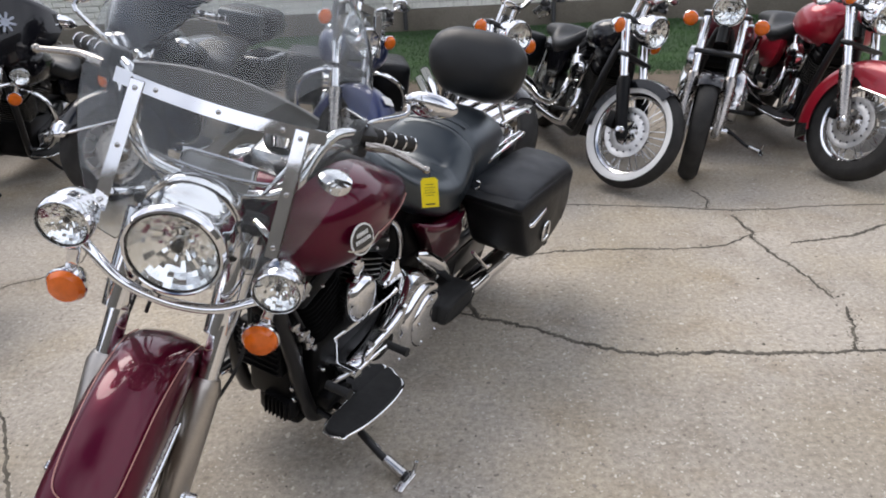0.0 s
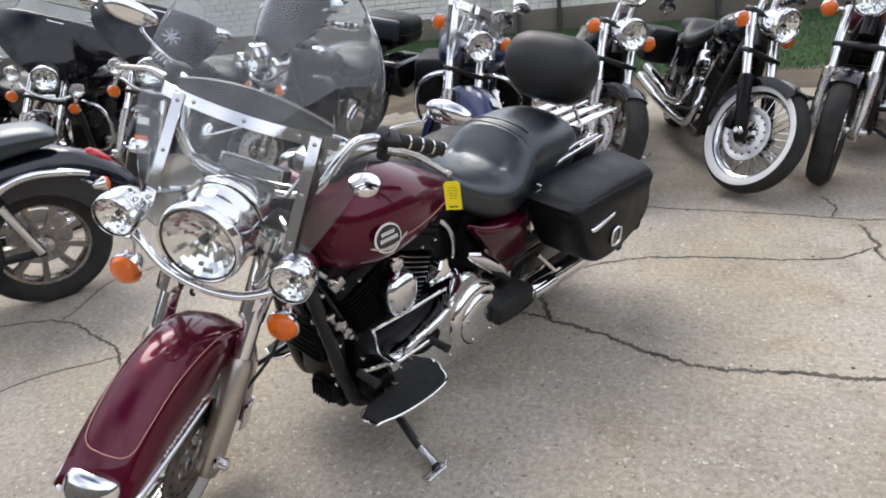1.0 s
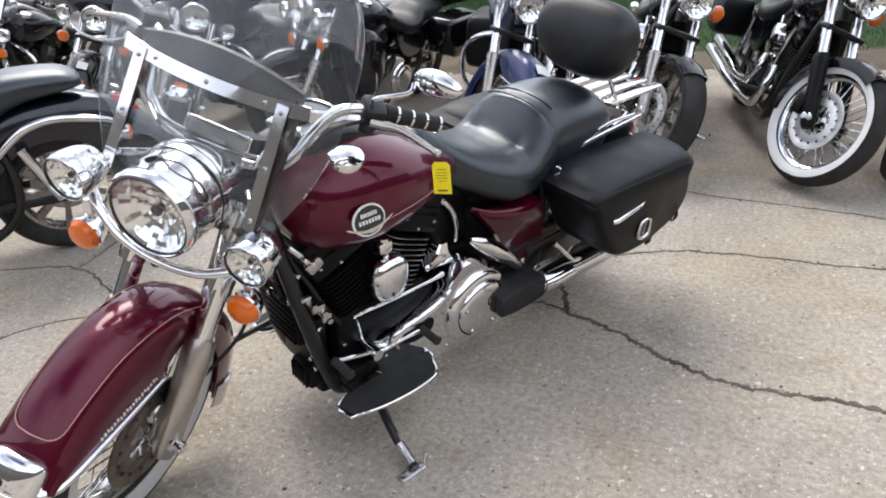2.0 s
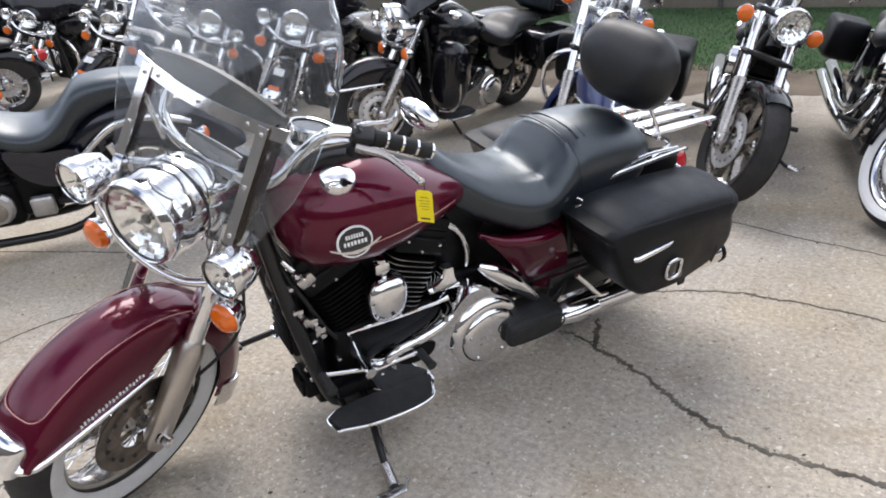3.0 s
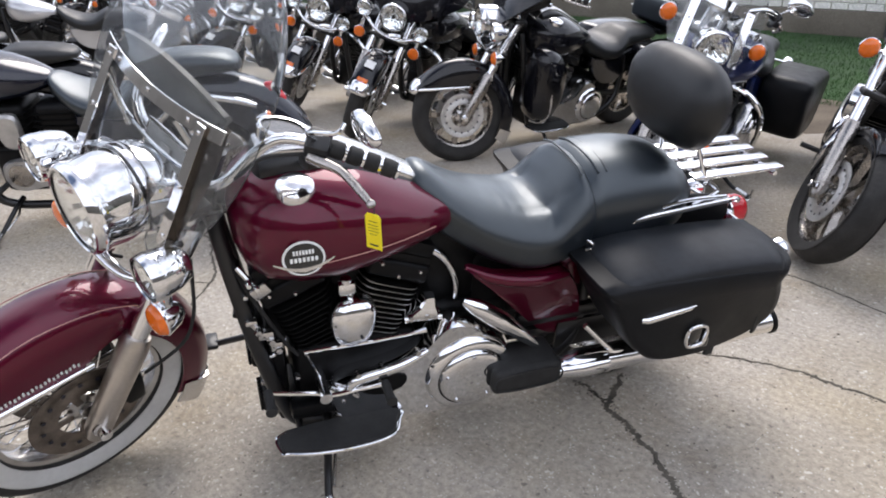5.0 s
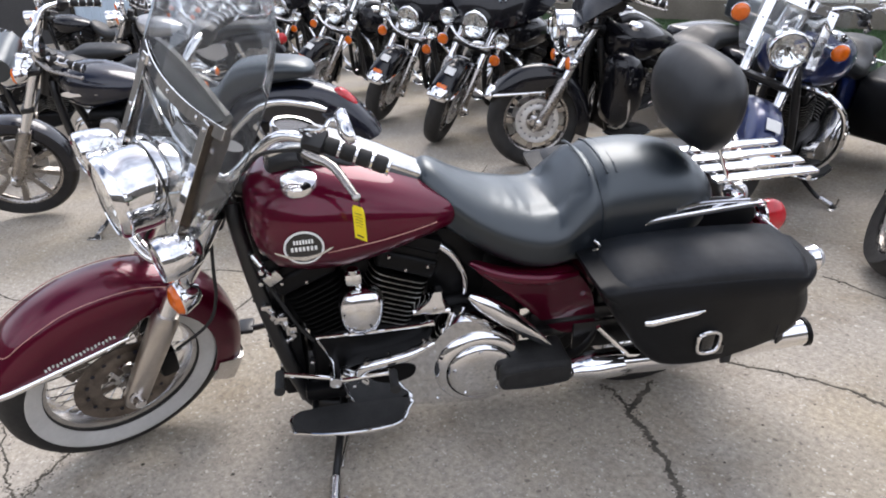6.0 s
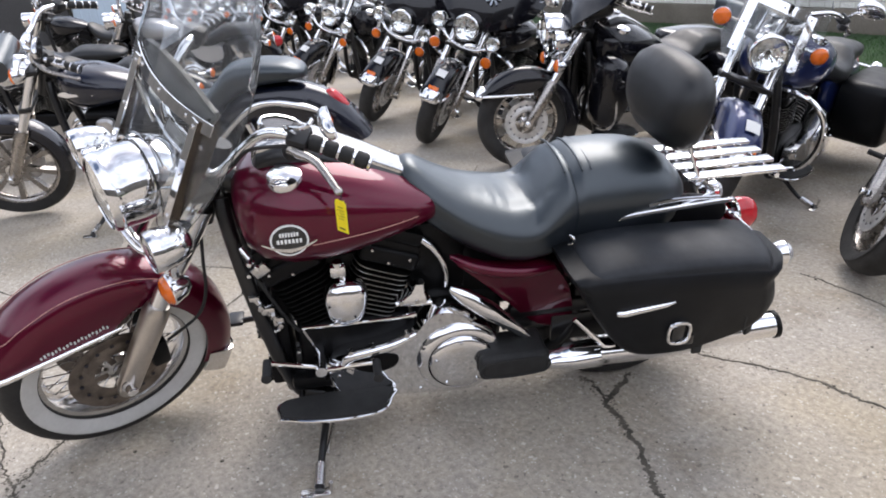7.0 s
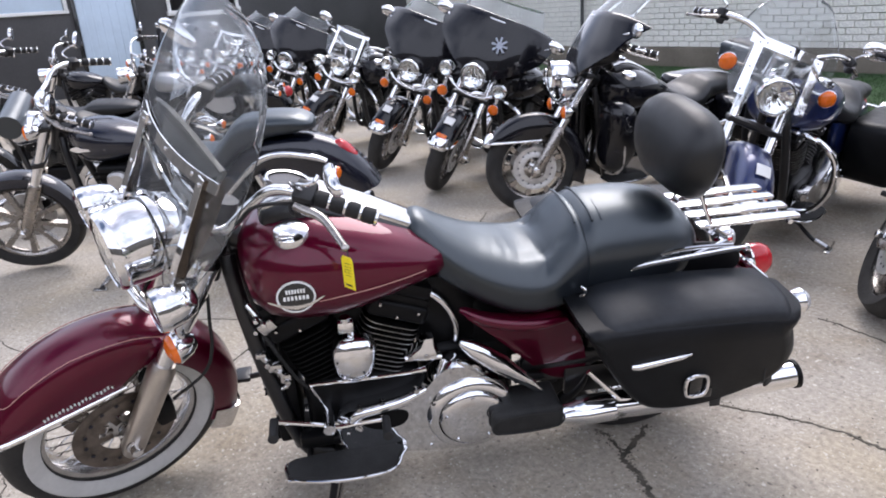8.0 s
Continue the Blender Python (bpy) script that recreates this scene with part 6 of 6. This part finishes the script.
ROW = "motorcycles parked in the yard"


def covered_engine(b):
    """An engine whose black cylinders hide behind pale alloy covers."""
    block = part("engine_block", rbox((0.80, 0, 0.36), (0.46, 0.27, 0.26), 0.05, Matrix.Identity(4), 3), ENGINE, b, "black engine block")
    for x in (0.93, 0.68):
        part("cylinder", rbox((x, 0, 0.56), (0.21, 0.24, 0.26), 0.04, Matrix.Identity(4), 3), ENGINE, block)
    part("gearbox", rbox((0.50, 0, 0.42), (0.20, 0.24, 0.30), 0.04, Matrix.Identity(4), 3), ENGINE, block)
    for q in (1, -1):
        y = 0.135 if q > 0 else -0.185
        oval_cover = smooth_outline([(0.985, 0.345), (0.97, 0.405), (0.90, 0.432), (0.78, 0.425), (0.66, 0.440), (0.605, 0.405), (0.60, 0.335), (0.65, 0.285), (0.78, 0.285), (0.90, 0.262), (0.965, 0.285)], 4)
        case = part("engine_cover", slab(oval_cover, 0.05, Matrix.Translation((0, y, 0)) @ XZ, 0.016), ALU_GREY, block, "pale alloy engine cover")
        for x, r in ((0.895, 0.062), (0.68, 0.052)):
            part("cover_disc", lathe([(0, 0.012), (r * 0.7, 0.011), (r * 0.95, 0.006), (r, 0)], Matrix.Translation((x, q * 0.183, 0.352)) @ (ALONG_Y if q > 0 else Matrix.Rotation(radians(90), 4, "X")), 28), ALU, case)
        side = smooth_outline([(0.925, 0.655), (0.845, 0.655), (0.835, 0.56), (0.865, 0.49), (0.925, 0.50), (0.945, 0.58)], 4)
        part("intake_cover", slab(side, 0.05, Matrix.Translation((0, y, 0)) @ XZ, 0.014), ALU_GREY, block, "pale rounded side cover")
        part("side_box", rbox((0.475, q * 0.165, 0.345), (0.105, 0.05, 0.10), 0.016, Matrix.Identity(4), 3), ALU_GREY, block)
    for k in range(7):
        part("cooling_rib", rbox((0.93, 0, 0.46 + 0.03 * k), (0.215, 0.262, 0.008), 0.003), FIN, block)
        part("cooling_rib", rbox((0.68, 0, 0.46 + 0.03 * k), (0.23, 0.262, 0.008), 0.003), FIN, block)


def motorcycle(label, m, steer, paint, front="fairing", wheels="cast", white=False, bags=True, tourer=True, guard=True, sticker=True, rise=0.0,
               big=False, fender_paint=None, cover=CHROME, lamps=True, seat_mat=None, slider=ALU, sig=(0.20, 0.95), saddle=None, tail=(0.365, 0.20), tail_lamp=True, lamp_up=0.0, engine="twin", arms=9, tyre=0.0, screen_top=1.40, bag_size=1.0, bag_mat=None, bag_at=(0.0, 0.0), screen_low=0.92, frame_h=0.0135):
    s = steering(steer)
    fender_paint = fender_paint or paint
    b = thing("motorcycle", label, "motorcycle", m, ROW)
    R = 0.325 if tourer else 0.315
    wheel(b, "front_wheel", AXLE_F, s, R, 0.235 if not tourer else 0.218, tyre or (0.060 if tourer else 0.056), wheels, white, (1, -1) if tourer else (-1,), ALU if wheels == "cast" else CHROME, arms, band=0.046)
    wheel(b, "rear_wheel", AXLE_R, Matrix.Identity(4), 0.318, 0.212, 0.070, wheels, white, (-1,), ALU if wheels == "cast" else CHROME, band=0.046)
    fork(b, s, slider, CHROME, 0.93, 0.105 if not tourer else 0.115)
    brake_caliper(b, s, -0.088)
    if tourer:
        f = touring_fender(b, s, fender_paint, False)
        if sticker:
            part("sticker", arc(lambda a: [(-0.035, 0.3745), (0, 0.3775), (0.035, 0.3745), (0.035, 0.3735), (0, 0.3765), (-0.035, 0.3735)], 56, 66, 5, AXLE_F[0], AXLE_F[2]), PAPER, f, "white paper sticker", s)
            part("marker_light", rbox((0, 0, 0), (0.03, 0.075, 0.012), 0.004, s @ Matrix.Translation((AXLE_F[0] + 0.383 * math.cos(radians(40)), 0, AXLE_F[2] + 0.383 * math.sin(radians(40)))) @ Matrix.Rotation(radians(50), 4, "Y")), AMBER, f, "amber fender marker light")
    else:
        small_fender(b, s, fender_paint, R)
    if front == "fairing":
        batwing(b, s, paint)
        lamp(b, "headlight", (1.495, 0, 0.918), 0.094, s, 0.10, label="round headlight", blunt=True)
    else:
        lamp(b, "headlight", (1.44, 0, 0.90 + lamp_up), 0.088, s, 0.16, label="round chrome headlight")
        if front == "shield":
            windshield(b, s, 1.43, screen_low, screen_top, 0.26, frame_h=frame_h)
    if lamps:
        lamp_bar(b, s)
    else:
        for q in (1, -1):
            signal(b, (1.33, q * sig[0], sig[1]), s, 0.042, (1, 0, 0), AMBER, (1.28, q * 0.10, sig[1]))
    bars(b, s, rise)
    tank(b, paint, None if tourer else TANK_SLIM, tourer)
    if engine == "twin":
        engine_cases(b)
        cylinders(b)
        primary(b, ALU_GREY if cover is CHROME_DULL else CHROME_DULL, cover)
    else:
        covered_engine(b)
    frame_tubes(b)
    for q in (1, -1):
        if tourer:
            board(b, q)
        else:
            part("foot_peg", rod((0.98, q * 0.12, 0.30), (0.99, q * 0.30, 0.31), 0.014, 12), RUBBER, b)
        part("side_cover", (lambda t: t if q > 0 else mirrored(t))(slab(smooth_outline([(0.58, 0.64), (0.40, 0.61), (0.26, 0.60), (0.24, 0.46), (0.40, 0.42), (0.54, 0.50)], 3), 0.045, Matrix.Translation((0, 0.11, 0)) @ XZ, 0.014)), paint, b)
    muffler(b, -1, [(1.0, 0.15, 0.45), (1.03, 0.18, 0.33), (0.95, 0.19, 0.22), (0.60, 0.20, 0.20), (0.25, 0.22, 0.22), (-0.40, 0.24, 0.26)], [0.022, 0.024, 0.026, 0.028, 0.042, 0.045])
    muffler(b, -1, [(0.78, 0.15, 0.48), (0.80, 0.19, 0.38), (0.70, 0.20, 0.30), (0.45, 0.21, 0.28), (0.2, 0.22, 0.32), (-0.30, 0.23, 0.35)], [0.022, 0.024, 0.026, 0.028, 0.040, 0.042])
    seat(b, saddle or SEAT_PLAIN, "seat", "black saddle", seat_mat or PAD_VINYL)
    rear_fender(b, fender_paint, light=tail_lamp, r_top=tail[0], r_low=tail[1])
    for q in (1, -1):
        part("shock_absorber", tube([(0.12, q * 0.14, 0.60), (0.02, q * 0.14, 0.33)], 0.024, 12), CHROME, b)
        signal(b, (-0.32, q * 0.17, 0.60), Matrix.Identity(4), 0.034, (-1, 0, 0), AMBER, (-0.22, q * 0.08, 0.62))
        if bags:
            hard_bag(b, q, bag_mat or BLACK_PAINT, bag_size, bag_at)
    if big:
        trunk = part("top_case", join(rbox((-0.38, 0, 0.87), (0.40, 0.48, 0.24), 0.08, Matrix.Identity(4), 3), rbox((-0.33, 0, 0.735), (0.30, 0.20, 0.05), 0.02)), BAG_LEATHER, b, "black luggage case on the rack")
        part("lid_seam", rbox((-0.38, 0, 0.86), (0.408, 0.488, 0.008), 0.003), BADGE_BLACK, trunk)
        part("backrest", rbox((-0.16, 0, 0.89), (0.07, 0.38, 0.18), 0.03, Matrix.Identity(4), 3), LEATHER, b)
    if big:
        for q in (1, -1):
            lower = loft([oval(x, q * 0.235, w, zb, zt, 20, 3) for x, w, zb, zt in ((1.235, 0.06, 0.42, 0.72), (1.22, 0.10, 0.34, 0.78), (1.16, 0.125, 0.30, 0.80), (1.08, 0.125, 0.32, 0.78), (1.02, 0.10, 0.38, 0.72))])
            part("leg_shield", lower, paint, b, "black lower fairing", sharp=60)
    if guard:
        crash_bar(b)
    stand(b, GUARD_STAND)
    return b


BLACK_TOURER = "black touring motorcycle with batwing fairing and chrome lamps"
# the row that faces the yard
tour = motorcycle(BLACK_TOURER, stood((-3.085, 4.28), -84.5, 10.5), 32, BLACK_PAINT)
copy_thing(tour, stood((-4.105, 4.36), -85.5, 10.5))
screen_bike = motorcycle("black cruiser with clear windshield and chrome forks", stood((-5.47, 4.34), -86, 12), 26, BLACK_PAINT, "shield", "wire", bags=False, screen_top=1.27)
copy_thing(tour, stood((-7.20, 4.52), -84, 11))
copy_thing(tour, stood((-8.54, 4.52), -84, 11))
copy_thing(screen_bike, stood((-9.8, 4.5), -84))
copy_thing(tour, stood((-11.1, 4.45), -84))
copy_thing(tour, stood((-12.4, 4.4), -84))
tour["label"] = "black touring motorcycle with batwing fairing and pale round emblem"
crest(tour, 32)
motorcycle("black full dress touring motorcycle with fairing and top case", stood((-2.19, 4.37), -98, 12), -26, BLACK_PAINT, big=True, sticker=False)
motorcycle("blue cruiser with windshield and chrome engine guard", stood((-0.65, 4.256), -79, 9.8), 39, BLUE_PAINT, "shield", "cast", bags=True, lamps=False, sig=(0.265, 0.955), bag_size=1.25, bag_mat=BAG_LEATHER, bag_at=(0.12, -0.12), screen_low=0.79, screen_top=1.34, frame_h=0.022)
motorcycle("black cruiser with cast wheels and chrome forks", stood((0.20, 4.31), -79.5, 14), 25, BLACK_PAINT, "bare", "cast", tourer=False, bags=False, guard=False, lamps=False, rise=0.04, sig=(0.20, 0.875), arms=7, tyre=0.070)
motorcycle("black cruiser with whitewall wire wheel and small leather bags", stood((0.986, 4.226), -78, 14.5), 31, BLACK_PAINT, "bare", "wire", True, tourer=False, bags=True, guard=False, lamps=False, slider=ENGINE, sig=(0.20, 0.85), bag_size=0.8, bag_mat=BAG_LEATHER)
motorcycle("dark red cruiser with tall chrome forks", stood((1.423, 4.353), -110, 8), 2, MAROON, "bare", "wire", False, tourer=False, bags=False, guard=False, lamps=False, sig=(0.20, 0.885), lamp_up=0.07, fender_paint=BLACK_PAINT)
motorcycle("bright red cruiser with wire wheel and deep front fender", stood((2.285, 4.256), -91, 9), 25, RED_PAINT, "bare", "wire", False, tourer=True, bags=False, guard=False, lamps=False, sticker=False)
# the ones that stand across, beside the burgundy one
SEAT_LONG = [(0.70, 0.04, 0.80, 0.75), (0.67, 0.10, 0.80, 0.70), (0.58, 0.16, 0.745, 0.63), (0.47, 0.19, 0.715, 0.60), (0.37, 0.19, 0.73, 0.60), (0.29, 0.17, 0.80, 0.62), (0.23, 0.145, 0.865, 0.68), (0.17, 0.13, 0.89, 0.72), (0.05, 0.125, 0.90, 0.77), (-0.10, 0.115, 0.89, 0.79), (-0.17, 0.09, 0.865, 0.80), (-0.20, 0.04, 0.84, 0.80)]
navy = motorcycle("dark navy cruiser with long seat and black tool roll", stood((-3.46, 1.46), -129.0, 9.5, 1.033), 20, NAVY_PAINT, "bare", "cast", tourer=False, bags=False, guard=False, lamps=False, rise=-0.03, seat_mat=LEATHER, saddle=SEAT_LONG, tail=(0.455, 0.28), tail_lamp=False, engine="covered")
part("tail_light", lathe([(0, 0.030), (0.020, 0.028), (0.036, 0.018), (0.043, 0.0), (0.043, -0.02)], facing((-0.352, 0, 0.665), (-0.74, 0, 0.67)) @ Matrix.Diagonal((1.0, 1.8, 1, 1)), 24), RED_LENS, navy, "long red tail light set into the fender")
part("tool_roll", join(rod((1.42, -0.17, 0.98), (1.42, 0.17, 0.98), 0.065, 20)), LEATHER, navy, "black leather tool roll", steering(20))
for q in (1, -1):
    part("fender_rail", tube([(0.34, q * 0.145, 0.46), (0.27, q * 0.15, 0.53), (0.19, q * 0.15, 0.605), (0.08, q * 0.15, 0.685), (-0.04, q * 0.15, 0.71), (-0.19, q * 0.15, 0.685), (-0.27, q * 0.145, 0.655)], [0.012, 0.016, 0.018, 0.020, 0.020, 0.018, 0.012], 12, 4), CHROME, navy, "broad chrome fender rail")
    part("tank_emblem", slab(smooth_outline([(1.10, 0.80), (1.06, 0.815), (1.02, 0.80), (0.90, 0.79), (1.02, 0.785), (1.06, 0.782)], 3), 0.004, Matrix.Translation((0, q * 0.157 - 0.002, 0)) @ XZ, 0.001), CHROME, navy)
motorcycle("black cruiser with tall handlebars parked beside the navy one", stood((-5.26, 1.30), -124), 20, BLACK_PAINT, "bare", "wire", tail_lamp=False, tourer=False, bags=False, guard=False, lamps=False, rise=0.08)
motorcycle("black cruiser with silver tank and chrome bars", stood((-7.6, 2.8), -122), 20, SILVER, "bare", "wire", fender_paint=BLACK_PAINT, tourer=False, bags=False, guard=False, lamps=False, rise=0.06)
far = motorcycle("black cruiser with chrome engine at the back of the yard", stood((-6.6, 1.2), -124), 15, BLACK_PAINT, "bare", "wire", tourer=False, bags=False, guard=False, lamps=False, rise=0.05)
copy_thing(far, stood((-9.2, 2.2), -124))

# ---- bricks of the white wall, laid course by course ----
BW, BH = 0.225, 0.098
brick_me = mesh_of("brick", rbox((0, 0, 0), (0.213, 0.05, 0.086), 0.006, None, 1), BRICK)
bv, bf, made = [], [], 0
rnd = random.Random(11)
for row in range(24):
    for col in range(142):
        x, z = -24.0 + BW * (col + 0.5 * (row % 2)), FOOT + 0.05 + BH * row
        y = WALL_Y - 0.004 + rnd.uniform(-0.004, 0.004)
        if -9.2 < x < -2.0 and row < 9 and made < 290:
            shared("brick", brick_me, wall_north, Matrix.Translation((x, y, z)))
            made += 1
        else:
            k = len(bv)
            bv += [(x - 0.1065, y - 0.025, z - 0.043), (x + 0.1065, y - 0.025, z - 0.043), (x + 0.1065, y - 0.025, z + 0.043), (x - 0.1065, y - 0.025, z + 0.043),
                   (x - 0.1065, y + 0.02, z - 0.043), (x + 0.1065, y + 0.02, z - 0.043), (x + 0.1065, y + 0.02, z + 0.043), (x - 0.1065, y + 0.02, z + 0.043)]
            bf += [(k, k + 1, k + 2, k + 3), (k, k + 4, k + 5, k + 1), (k + 1, k + 5, k + 6, k + 2), (k + 2, k + 6, k + 7, k + 3), (k + 3, k + 7, k + 4, k)]
rest = part("brickwork", (bv, bf), BRICK, wall_north, "white-painted bricks")
rest["kind"] = "stuff"
